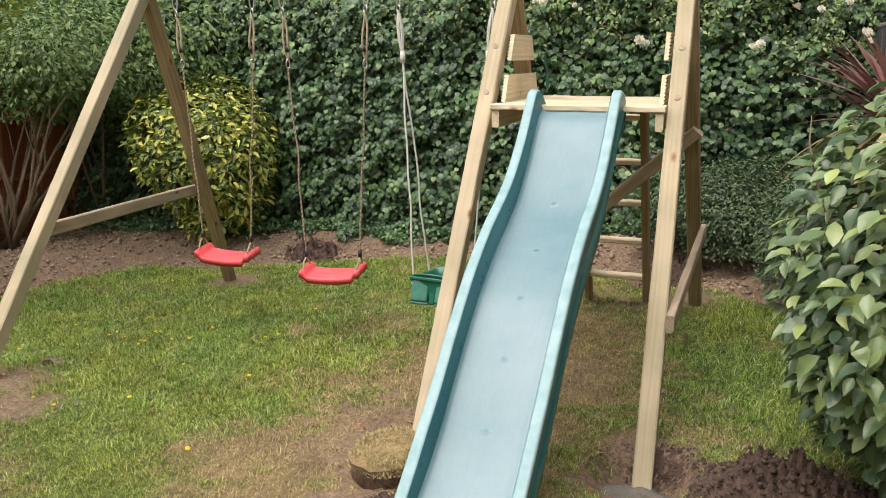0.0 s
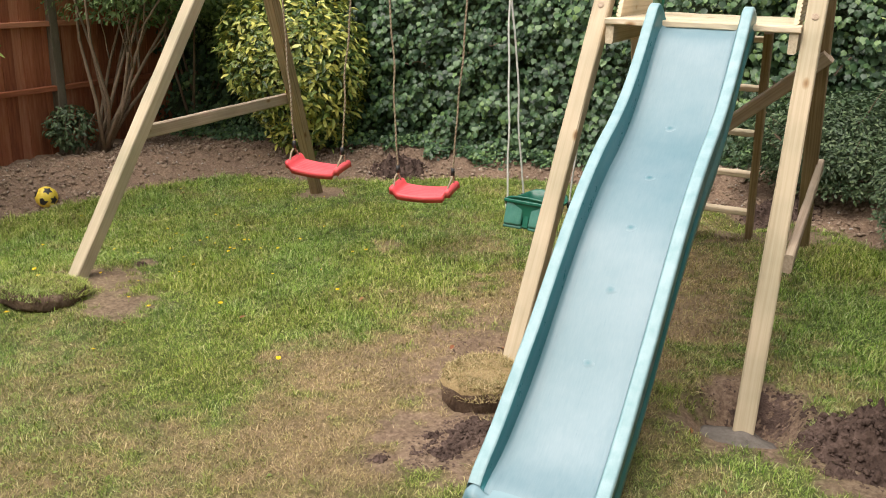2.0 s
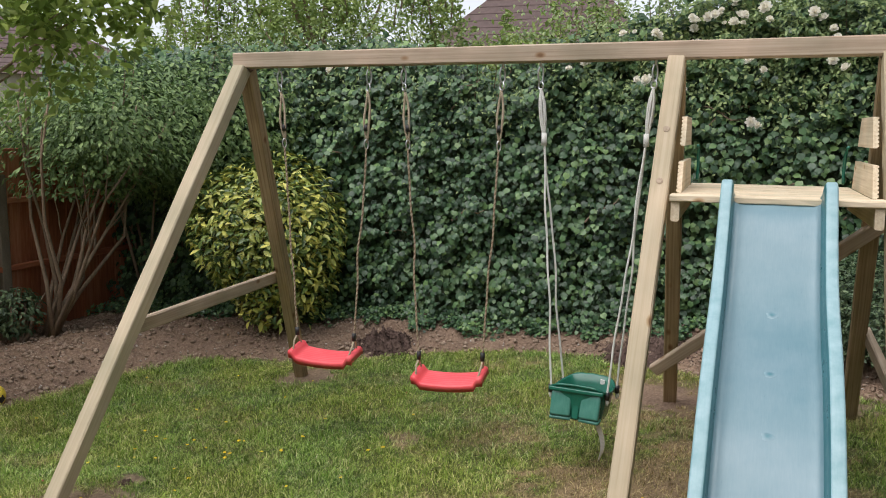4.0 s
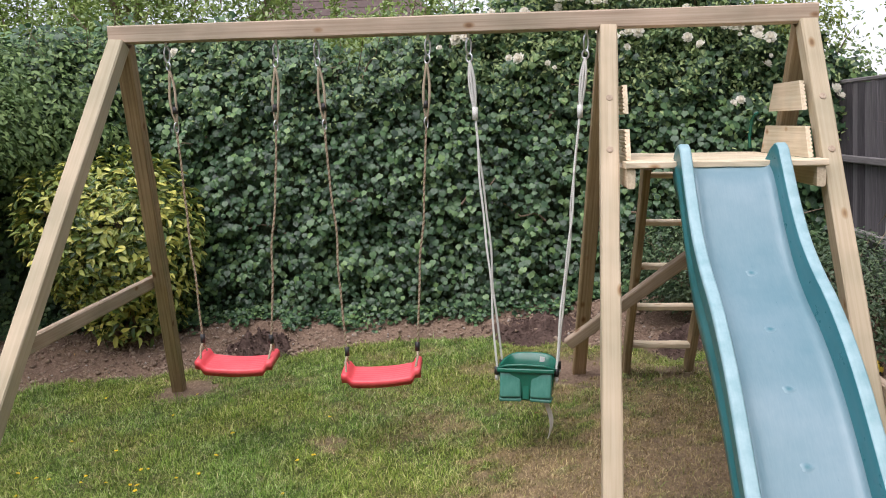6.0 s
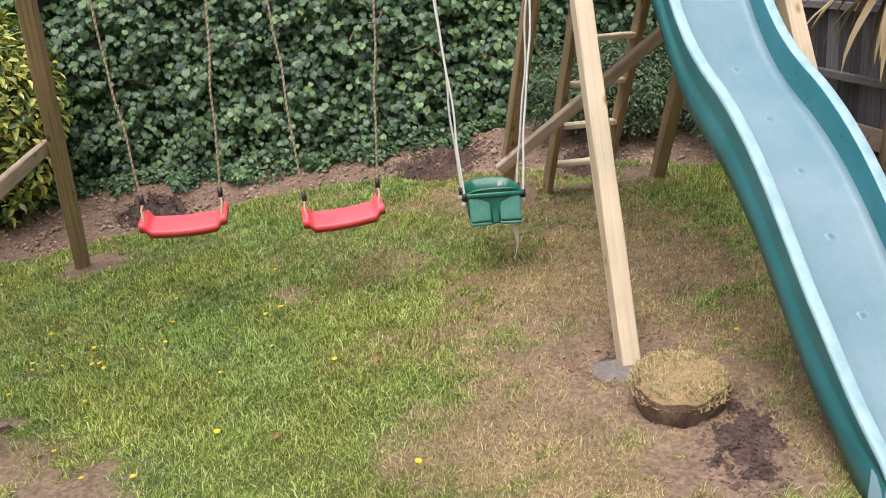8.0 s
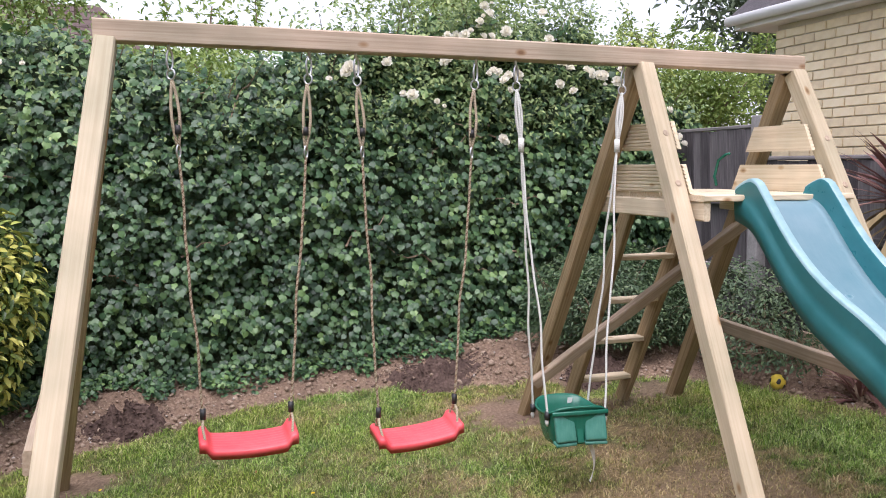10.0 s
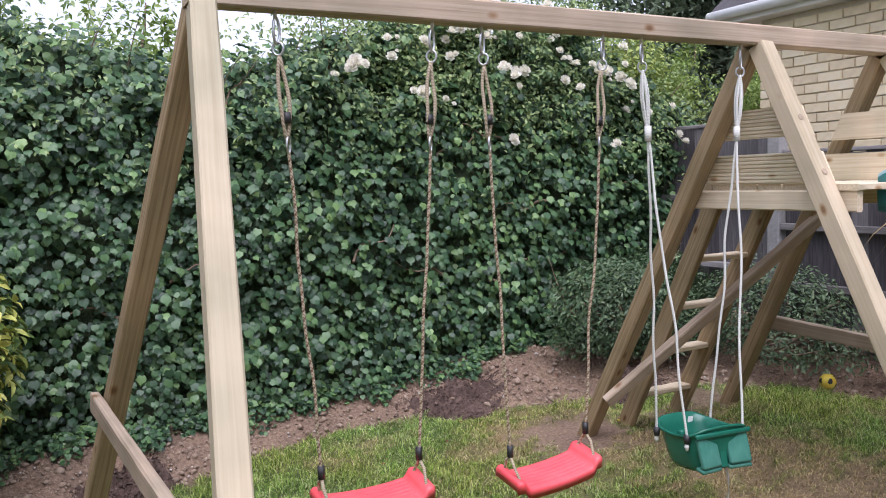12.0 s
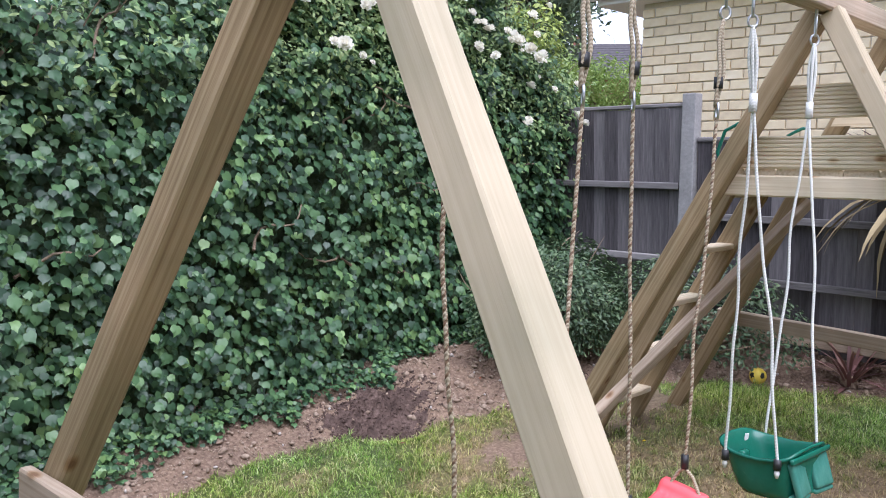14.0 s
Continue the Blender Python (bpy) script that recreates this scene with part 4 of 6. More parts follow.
def limb_points(r, p, d, length, n=7, curl=0.25):
    pts, d = [Vector(p)], Vector(d).normalized()
    for _ in range(n):
        d = (d + Vector((r.uniform(-curl, curl), r.uniform(-curl, curl), r.uniform(-curl * 0.4, curl)))).normalized()
        pts.append(pts[-1] + d * length / n)
    return pts


def shrub(name, label, category, base, centre, radii, count, size, mat, shape, seed, limbs=9, droop=0.3, shell=0.45, trunk=0.018, clump=0.5, cut=None, group="", gap=-0.72, face=0.75, wiggle=0.0):
    """A shrub: several stems from the base into a crown of separate leaves, lumpy and with gaps."""
    r, pr = np.random.default_rng(seed), random.Random(seed)
    th = thing(name, label, category, pose(*base), group)
    rel = Vector(centre) - Vector(base)
    wood_bm = bmesh.new()
    for _ in range(limbs):
        goal = rel + Vector((pr.uniform(-0.7, 0.7) * radii[0], pr.uniform(-0.7, 0.7) * radii[1], pr.uniform(-0.3, 0.7) * radii[2]))
        start = Vector((pr.uniform(-0.06, 0.06), pr.uniform(-0.06, 0.06), -0.02))
        mid = (start + goal) * 0.5 + Vector((pr.uniform(-0.12, 0.12), pr.uniform(-0.12, 0.12), -0.05))
        pts = [start.lerp(mid, t / 4).lerp(mid.lerp(goal, t / 4), t / 4) for t in range(5)]
        for k in (1, 2, 3):
            pts[k] += Vector((pr.uniform(-1, 1), pr.uniform(-1, 1), pr.uniform(-0.4, 0.4))) * wiggle
        tube_bm(pts, [trunk * (1 - 0.17 * k) for k in range(5)], 6, wood_bm)
        for _ in range(2):
            a = pts[pr.randint(2, 4)]
            tube_bm(limb_points(pr, a, goal - start + Vector((pr.uniform(-1, 1), pr.uniform(-1, 1), pr.uniform(-0.3, 0.6))), 0.6 * radii[0], 5), [trunk * 0.45 * (1 - 0.17 * k) for k in range(6)], 5, wood_bm)
    part("branchwork", wood_bm, M_BARK, th, "brown woody stems", True)
    d = unit(r.normal(0, 1, (count, 3)))
    lobes = unit(r.normal(0, 1, (26, 3)))
    amp = r.uniform(-0.25, 0.22, 26)
    w = np.exp(8.0 * (d @ lobes.T - 1))
    rad = 1 + clump * (w * amp).sum(1) / (w.sum(1) + 0.1) * 1.6
    depth = 1 - shell * r.random(count) ** 1.5
    p = d * (rad * depth)[:, None] * np.array(radii) + np.array(rel)
    keep = p[:, 2] > 0.02
    gaps = wobble(p[:, 0] + 3 * p[:, 1], p[:, 2] + p[:, 1], 0.28, seed + 9)
    keep &= gaps > gap
    if cut is not None:
        keep &= cut(p + np.array(base))
    p, d = p[keep], d[keep]
    n = len(p)
    nrm = d * np.array([0.8, 0.8, 0.5]) + np.array([0, 0, face]) + r.normal(0, 0.42, (n, 3))
    tips = d * np.array([1, 1, 0.3]) + r.normal(0, 0.55, (n, 3)) - np.array([0, 0, droop])
    sz = r.uniform(size[0], size[1], n)
    v, f = leaves(p, nrm, tips, sz, shape, r)
    part("foliage", mesh_from("foliage", v, f, mat), mat, th)["kind"] = "stuff"
    return th


def tree(name, label, base, height, crown_c, crown_r, count, size, mat, seed, shape=SMALL, trunk=0.12, extra=(), shoots=0):
    """A tree: tapered trunk, limbs and a crown of many small leaves gathered in clumps."""
    r, pr = np.random.default_rng(seed), random.Random(seed)
    th = thing(name, label, "tree", pose(*base))
    rel = Vector(crown_c) - Vector(base)
    bm = bmesh.new()
    trunk_pts = [Vector((0, 0, -0.1)).lerp(Vector((rel.x, rel.y, height * 0.85)), k / 6) + Vector((pr.uniform(-0.05, 0.05), pr.uniform(-0.05, 0.05), 0)) * k / 3 for k in range(7)]
    tube_bm(trunk_pts, [trunk * (1 - 0.12 * k) for k in range(7)], 8, bm)
    ends = []
    for _ in range(14):
        a = trunk_pts[pr.randint(2, 6)]
        d = Vector((pr.uniform(-1, 1), pr.uniform(-1, 1), pr.uniform(0.0, 0.9)))
        pts = limb_points(pr, a, d, max(crown_r) * pr.uniform(0.5, 1.0), 6)
        tube_bm(pts, [trunk * 0.4 * (1 - 0.14 * k) for k in range(7)], 5, bm)
        ends += pts[2:]
    sprigs = []
    for ex, ey, ez, er, en in extra:
        goal = Vector((ex, ey, ez)) - Vector(base)
        tube_bm([trunk_pts[3].lerp(goal, k / 6) + Vector((0, 0, 0.12 * math.sin(math.pi * k / 6))) for k in range(7)], [trunk * 0.35 * (1 - 0.13 * k) for k in range(7)], 5, bm)
        hubs = r.normal(0, 1, (9, 3)) * er * 0.6 + np.array(goal)
        sprigs.append(hubs[r.integers(0, 9, en)] + r.normal(0, er * 0.28, (en, 3)))
    for _ in range(shoots):
        a = np.array([pr.uniform(-1, 1) * crown_r[0], pr.uniform(-0.6, 0.6) * crown_r[1], pr.uniform(0.2, 0.7) * crown_r[2]]) + np.array(rel)
        d, ln = np.array([pr.uniform(-0.35, 0.35), pr.uniform(-0.3, 0.3), 1.0]), pr.uniform(0.4, 1.0)
        tube_bm([Vector(a + d * ln * k / 4) for k in range(5)], [0.012 - 0.0022 * k for k in range(5)], 5, bm)
        t = r.random((170, 1))
        sprigs.append(a + d * ln * t + r.normal(0, 0.085, (170, 3)) * (1.25 - t))
    part("trunk", bm, M_BARK, th, "brown trunk and limbs", True)
    centres = np.concatenate([np.array([list(e) for e in ends]), unit(r.normal(0, 1, (60, 3))) * r.uniform(0.35, 1.0, (60, 1)) * np.array(crown_r) + np.array(rel)])
    pick = r.integers(0, len(centres), count)
    p = np.concatenate([centres[pick] + r.normal(0, 0.16, (count, 3)) * np.array(crown_r)] + sprigs)
    n = len(p)
    v, f = leaves(p, r.normal(0, 0.6, (n, 3)) + (0, 0, 0.7), r.normal(0, 0.8, (n, 3)) - (0, 0, 0.4), r.uniform(size[0], size[1], n), shape, r)
    part("crown", mesh_from("crown", v, f, mat), mat, th)["kind"] = "stuff"
    return th


def spike_plant(name, label, base, height, n_live, n_dry, length, seed, width=0.022):
    """A cabbage-palm like plant: rosette of sword leaves on a stem, dead ones hanging below."""
    r, pr = np.random.default_rng(seed), random.Random(seed)
    th = thing(name, label, "palm", pose(*base))
    tube = tube_bm([(0, 0, -0.05), (0.01, 0, height * 0.35), (-0.01, 0.01, height * 0.7), (0, 0, height)], [0.06, 0.05, 0.045, 0.04], 10)
    part("stem", tube, M_BARK, th, "fibrous brown stem", True)

    def blades(count, lo, hi, sag, lmul, seedk):
        q = random.Random(seedk)
        vs, fs = [], []
        for _ in range(count):
            a, el = q.uniform(0, math.tau), radians(q.uniform(lo, hi))
            ln, w = length * lmul * q.uniform(0.7, 1.1), width * q.uniform(0.7, 1.2)
            p = Vector((0.03 * math.cos(a), 0.03 * math.sin(a), height + q.uniform(-0.08, 0.03)))
            side = Vector((-math.sin(a), math.cos(a), 0))
            k0 = len(vs)
            steps = 7
            for s in range(steps + 1):
                t = s / steps
                e2 = el - sag * t * q.uniform(0.85, 1.15)
                if s:
                    p = p + Vector((math.cos(a) * math.cos(e2), math.sin(a) * math.cos(e2), math.sin(e2))) * ln / steps
                ww = w * (0.55 + 1.2 * t * (1 - t) * 1.8) * (1 - t ** 4) + 0.001
                up = Vector((0, 0, 1))
                vs += [p - side * ww, p + up * (-0.25 * ww), p + side * ww]
            for s in range(steps):
                b = k0 + 3 * s
                fs += [(b, b + 1, b + 4), (b, b + 4, b + 3), (b + 1, b + 2, b + 5), (b + 1, b + 5, b + 4)]
        return np.array([list(v) for v in vs]), np.array(fs)

    if n_live:
        v, f = blades(n_live, 5, 88, 0.5, 1.0, seed)
        part("live_leaves", mesh_from("live_leaves", v, f, M_RED_SPIKE), M_RED_SPIKE, th, "dark red sword-shaped leaves")["kind"] = "stuff"
    if n_dry:
        v, f = blades(n_dry, -60, 8, 1.0, 1.15, seed + 1)
        part("dry_leaves", mesh_from("dry_leaves", v, f, M_DRY_SPIKE), M_DRY_SPIKE, th, "dead straw-coloured hanging leaves")["kind"] = "stuff"
    return th


# ---------------------------------------------------------------- fences and houses
def board_fence(name, label, x, y0, y1, base_fn, top, mat, rail_mat, face, posts, rails, board=0.105, cap=True):
    """A close-boarded fence along y: overlapping vertical boards, rails on its garden side, posts."""
    th = thing(name, label, "fence", pose(x, 0, 0), kind="structure")
    r = random.Random(int(abs(x) * 100))
    y = y0
    me = {}
    while y < y1:
        h = top - base_fn(y)
        key = round(h, 1)
        if key not in me:
            bm = box_bm(0.014, board * 1.08, key + 0.06, 0.002, (0, 0, 0), 1)
            me[key] = finish(bm, "board", mat)
        ob = part("board", me[key], None, th)
        ob.matrix_basis = pose(-face * 0.008 * ((int(y / board)) % 2), y + board / 2, top - key / 2 - 0.02 + r.uniform(-0.006, 0.006), 0, face * 3.0, 0) @ pose(0, 0, 0, 0, 0, r.uniform(-3, 3))
        y += board
    for z, hh in rails:
        timber("rail", 0.05, hh, (face * 0.045, y0, z), (face * 0.045, y1, z), rail_mat, th, (1, 0, 0))
    if cap:
        timber("capping", 0.075, 0.028, (face * 0.015, y0, top + 0.025), (face * 0.015, y1, top + 0.025), rail_mat, th, (1, 0, 0))
    for py, pz, w, pm in posts:
        b = base_fn(py)
        bm = box_bm(w, w, pz - b + 0.3, 0.008, (0, 0, 0))
        o = part("post", bm, pm, th)
        o.matrix_basis = pose(face * 0.03, py, (pz + b - 0.3) / 2)
    return th


def build_fences():
    board_fence("fence_right", "weathered grey close-boarded timber fence panel with a pale capping", 2.03, 1.64, 3.6, lambda y: 0.42, 1.96, M_FENCE_GREY, M_FENCE_CAP, -1,
                [(1.58, 2.06, 0.10, M_FENCE_POST)], [(1.42, 0.05), (0.90, 0.05)])
    board_fence("fence_right", "lower weathered grey close-boarded timber fence on a brown base board", 2.03, -7.3, 1.52, lambda y: 0.42, 1.72, M_FENCE_GREY, M_FENCE_CAP, -1,
                [(-0.3, 1.80, 0.10, M_FENCE_POST), (-2.2, 1.80, 0.10, M_FENCE_POST), (-4.1, 1.80, 0.10, M_FENCE_POST)], [(1.22, 0.05), (0.81, 0.05)])
    f = thing("base_board", "brown timber base board under the grey fence", "board", pose(0, 0, 0), kind="structure")
    timber("plank", 0.03, 0.13, (1.95, -7.3, 0.50), (1.95, 2.6, 0.50), M_RAIL, f)
    board_fence("fence_left", "red-brown stained close-boarded timber fence with grey posts", -5.62, -7.3, 3.2, lambda y: 0.0, 1.60, M_FENCE_RED, M_FENCE_RED, 1,
                [(1.2, 1.42, 0.09, M_OLD_POST), (-0.9, 1.42, 0.09, M_OLD_POST), (-2.9, 1.42, 0.09, M_OLD_POST)], [(1.2, 0.05), (0.62, 0.05)])


def brick_house():
    """The neighbour's house beside the right fence: buff brick gable wall and a dark eave."""
    x, ya, yb, zt = 2.95, -4.5, 2.55, 2.92
    th = thing("brick_house", "buff yellow brick house wall behind the grey fence, dark eaves", "house", pose(x, 0, 0))
    wall = part("wall", box_bm(4.0, yb - ya, zt + 0.2, 0.0, (2.012, (ya + yb) / 2, (zt - 0.2) / 2)), M_MORTAR, th, "pale mortar wall face")
    L, H, J = 0.215, 0.068, 0.011
    mesh = finish(box_bm(0.03, L, H, 0.003, (0, 0, 0), 1), "brick", M_BRICK)
    half = finish(box_bm(0.03, L / 2 - J / 2, H, 0.003, (0, 0, 0), 1), "brick", M_BRICK)
    r = random.Random(3)
    count, rest = 0, []
    rows = int((zt - 1.45) / (H + J))
    for row in range(rows):
        z = 1.45 + row * (H + J) + H / 2
        y = yb - (L / 2 + J) * (row % 2)
        if row % 2:
            ob = part("brick", half, None, wall)
            ob.matrix_basis = pose(0.008, yb - L / 4 + J / 4, z)
            count += 1
        while y - L > ya:
            m = pose(r.uniform(-0.002, 0.002) + 0.008, y - L / 2, z, 0, 0, r.uniform(-0.3, 0.3))
            if y > 0.35 and count < 300:
                ob = part("brick", mesh, None, wall)
                ob.matrix_basis = m
                count += 1
            else:
                rest.append(m)
            y -= L + J
    tmp = bmesh.new()
    for m in rest:
        bmesh.ops.create_cube(tmp, size=1.0, matrix=m @ Matrix.Diagonal((0.03, L, H, 1)))
    part("brickwork", tmp, M_BRICK, wall)["kind"] = "stuff"
    part("eave", box_bm(4.4, yb - ya + 0.7, 0.12, 0.01, (2.03, (ya + yb) / 2 + 0.0, zt + 0.05)), M_UPVC, th, "white fascia and soffit board")
    roof = bmesh.new()
    a = [(-0.20, ya - 0.4, zt + 0.12), (-0.20, yb + 0.38, zt + 0.12), (2.0, yb + 0.38, zt + 1.9), (2.0, ya - 0.4, zt + 1.9)]
    b = [(4.6, ya - 0.4, zt + 0.1), (4.6, yb + 0.38, zt + 0.1)]
    va = [roof.verts.new(p) for p in a]
    vb = [roof.verts.new(p) for p in b]
    roof.faces.new(va)
    roof.faces.new((va[3], va[2], vb[1], vb[0]))
    roof.faces.new((va[1], vb[1], va[2]))
    roof.faces.new((va[0], va[3], vb[0]))
    part("roof", roof, M_SLATE, th, "dark grey tiled roof slope")
    part("gutter", tube_bm([(-0.22, ya - 0.4, zt + 0.07), (-0.22, yb + 0.38, zt + 0.07)], 0.045, 10), M_UPVC, th, "white gutter", True)


def far_house(name, label, cx, cy, w, d, wall_h, roof_h, turn, wall_mat, windows=(), chimney=None, base=-0.3, tiles=None):
    tiles = tiles or M_TILE
    th = thing(name, label, "house", pose(cx, cy, base, 0, 0, turn))
    part("wall", box_bm(w, d, wall_h, 0.0, (0, 0, wall_h / 2)), wall_mat, th)
    bm = bmesh.new()
    o = 0.35
    e = [bm.verts.new(p) for p in [(-w / 2 - o, -d / 2 - o, wall_h), (w / 2 + o, -d / 2 - o, wall_h), (w / 2 + o, d / 2 + o, wall_h), (-w / 2 - o, d / 2 + o, wall_h)]]
    r0, r1 = bm.verts.new((-w / 2 + d / 2 * 0.7, 0, wall_h + roof_h)), bm.verts.new((w / 2 - d / 2 * 0.7, 0, wall_h + roof_h))
    for fc in ((e[0], e[1], r1, r0), (e[1], e[2], r1), (e[2], e[3], r0, r1), (e[3], e[0], r0), (e[3], e[2], e[1], e[0])):
        bm.faces.new(fc)
    roof = part("roof", bm, tiles, th, "tiled hipped roof")
    courses = bmesh.new()
    k = 14
    for i in range(1, k):
        t = i / k
        a, b = e_co(-w / 2 - o, -d / 2 - o, wall_h, -w / 2 + d / 2 * 0.7, 0, wall_h + roof_h, t), e_co(w / 2 + o, -d / 2 - o, wall_h, w / 2 - d / 2 * 0.7, 0, wall_h + roof_h, t)
        tube_bm([a, b], 0.02, 5, courses)
    part("tile_course", courses, tiles, roof)["kind"] = "stuff"
    if chimney:
        ch = part("chimney", box_bm(0.9, 0.6, 1.6, 0.02, (chimney[0], chimney[1], wall_h + roof_h * 0.7 + 0.4)), M_RED_BRICK, roof, "red brick chimney stack")
        for k in (-0.22, 0.22):
            part("chimney_pot", tube_bm([(chimney[0] + k, chimney[1], wall_h + roof_h * 0.7 + 1.2), (chimney[0] + k, chimney[1], wall_h + roof_h * 0.7 + 1.5)], [0.12, 0.1], 10), M_RED_BRICK, roof)
    for wx, wz, ww, wh in windows:
        win = part("window", box_bm(ww, 0.06, wh, 0.01, (wx, -d / 2 - 0.02, wz)), M_UPVC, th, "white framed window")
        for k in range(3):
            part("pane", box_bm(ww / 3 - 0.09, 0.02, wh - 0.16, 0.0, (wx + (k - 1) * ww / 3, -d / 2 - 0.06, wz)), M_GLASS, win)
    return th


def e_co(x0, y0, z0, x1, y1, z1, t):
    return (x0 + (x1 - x0) * t, y0 + (y1 - y0) * t, z0 + (z1 - z0) * t)


M_RED_BRICK = mottled("red_brick", [(0.3, (0.20, 0.085, 0.06)), (0.7, (0.33, 0.16, 0.11))], 5.0)


# ---------------------------------------------------------------- climbing frame
APEX_Z = 2.15
LEG = 0.078


def build_frame():
    th = thing("wooden_swing_set", "pale pine swing frame of three timber A-frames under one long beam", "swing frame", pose(0, 0, 0))
    timber("beam", 0.082, 0.082, (-2.40, 0, APEX_Z + 0.041), (0.885, 0, APEX_Z + 0.041), M_BEAM, th, (0, 1, 0), "brown-tinged horizontal beam")
    frames = [(-2.357, (-2.618, -1.322), (-2.724, 1.21)), (-0.036, (-0.123, -1.159), (-0.07, 1.248)), (0.841, (0.866, -1.2), (0.938, 1.157))]
    for top, (fx, fy), (bx, by) in frames:
        for x, y, ty in ((fx, fy, -0.022), (bx, by, 0.030)):
            head, foot = Vector((top, ty, APEX_Z - 0.004)), Vector((x, y, 0))
            # back legs take the shade-darkened copy of the pine
            leg = timber("leg", LEG, LEG, foot + (foot - head) * 0.06, head, (M_POST if top > -1 else M_POST_CLEAR) if y < 0 else M_PINE_SHADE, th, label="" if y < 0 else "back leg, browner to carry the shade on its underside")
            if y < 0 and top > -1:
                for up in (2.20, 1.95):
                    plug = part("bolt_plug", tube_bm([(0, 0, -0.003), (0, 0, 0.003), (0, 0, 0.004)], [0.015, 0.015, 0.010], 10), M_RAIL, leg, "dark bolt plug")
                    plug.matrix_basis = pose(0, -LEG / 2, up, 90, 0, 0)
    # cross braces on the outer sides of the end frames
    timber("brace", 0.035, 0.075, (-2.570, -0.79, 0.82), (-2.650, 0.80, 0.83), M_RAIL, th)
    timber("brace", 0.035, 0.075, (0.915, -0.90, 0.70), (0.955, 0.83, 0.755), M_RAIL, th)
    # diagonal across the back legs
    timber("diagonal_brace", 0.045, 0.07, (-0.15, 0.88, 0.42), (0.91, 0.37, 1.39), M_RAIL, th, (0, 1, 0.3))
    # bolt heads and bearers
    for x, s in ((0.018, 1), (0.782, -1)):
        timber("bearer", 0.035, 0.085, (x, -0.45, 1.493), (x, 0.43, 1.493), M_DECK, th)
        for z, half, w in ((1.628, 0.305, 0.132), (1.825, 0.205, 0.128)):
            ribbed_board(th, x - s * 0.002, half, z, w, s)
    for k in range(7):
        y = -0.40 + k * 0.13
        timber("deck_board", 0.125, 0.027, (-0.005 if k == 0 else 0.034, y, 1.548), (0.806 if k == 0 else 0.766, y, 1.548), M_DECK, th, (0, 1, 0), bevel=0.004)
    # grab handles by the slide
    for x in (0.06, 0.74):
        o = part("grab_handle", tube_bm([(0, 0.43, 1.58), (0, 0.45, 1.63), (0, 0.42, 1.72), (0, 0.36, 1.75), (0, 0.33, 1.755)], 0.008, 8), M_GREEN, th, "dark green grab handle", True)
        o.matrix_basis = pose(x, 0, 0)


def ribbed_board(th, x, half, z, w, s):
    """A side board of decking: smooth towards the platform, ribbed outside, its ends cut to the slope of the legs."""
    bm = bmesh.new()
    prof = [(0.011, -w / 2), (0.011, w / 2)]
    ribs = 8
    for i in range(ribs):
        a = w / 2 - w * i / ribs
        b = w / ribs
        prof += [(-0.011, a - 0.1 * b), (-0.011, a - 0.6 * b), (-0.006, a - 0.74 * b), (-0.006, a - 0.94 * b)]
    loops = []
    for side in (-1, 1):
        loops.append([bm.verts.new((px * s, side * (half - 0.47 * pz), pz)) for px, pz in prof])
    n = len(prof)
    for k in range(n):
        bm.faces.new((loops[0][k], loops[0][(k + 1) % n], loops[1][(k + 1) % n], loops[1][k]))
    bm.faces.new(loops[0])
    bm.faces.new(list(reversed(loops[1])))
    # grain along the board: the mesh is turned so that its length is local z
    m = Matrix(((1, 0, 0), (0, 0, -1), (0, 1, 0))).to_4x4()
    bmesh.ops.transform(bm, matrix=m.inverted(), verts=bm.verts)
    o = part("side_board", bm, M_DECK, th, "ribbed pale side board")
    o.matrix_basis = Matrix.Translation((x - s * 0.034 + s * 0.04, 0, z)) @ m


def build_ladder():
    th = thing("ladder", "narrow timber ladder leaning on the platform's back edge", "ladder", pose(0, 0, 0))
    a0, a1 = Vector((0.245, 1.19, 0.12)), Vector((0.245, 0.47, 1.50))
    # stringers too have their shade put into a browner wood colour
    for x in (0.225, 0.61):
        timber("stringer", 0.04, 0.105, (x, a0.y, a0.z), (x, a1.y, a1.z), M_PINE_SHADE, th)
    for k in range(5):
        p = a0.lerp(a1, 0.179 + 0.195 * k)
        timber("tread", 0.085, 0.03, (0.243, p.y, p.z), (0.592, p.y, p.z), M_DECK, th, (0, 1, 0))


SLIDE = [(-0.40, 1.548), (-0.50, 1.512), (-0.58, 1.44), (-0.68, 1.325), (-0.78, 1.225), (-0.88, 1.145), (-1.0, 1.075), (-1.12, 1.018), (-1.23, 0.955), (-1.34, 0.880),
         (-1.44, 0.80), (-1.54, 0.708), (-1.64, 0.612), (-1.74, 0.515), (-1.84, 0.43), (-1.94, 0.36), (-2.03, 0.305), (-2.10, 0.275), (-2.16, 0.255), (-2.20, 0.235)]


def slide_line():
    pts = [Vector((0, y, z)) for y, z in SLIDE]
    out = []
    for i in range(len(pts) - 1):
        p0, p1, p2, p3 = pts[max(i - 1, 0)], pts[i], pts[i + 1], pts[min(i + 2, len(pts) - 1)]
        for k in range(4):
            t = k / 4
            out.append(0.5 * ((2 * p1) + (p2 - p0) * t + (2 * p0 - 5 * p1 + 4 * p2 - p3) * t * t + (3 * p1 - p0 - 3 * p2 + p3) * t ** 3))
    return out + [pts[-1]]


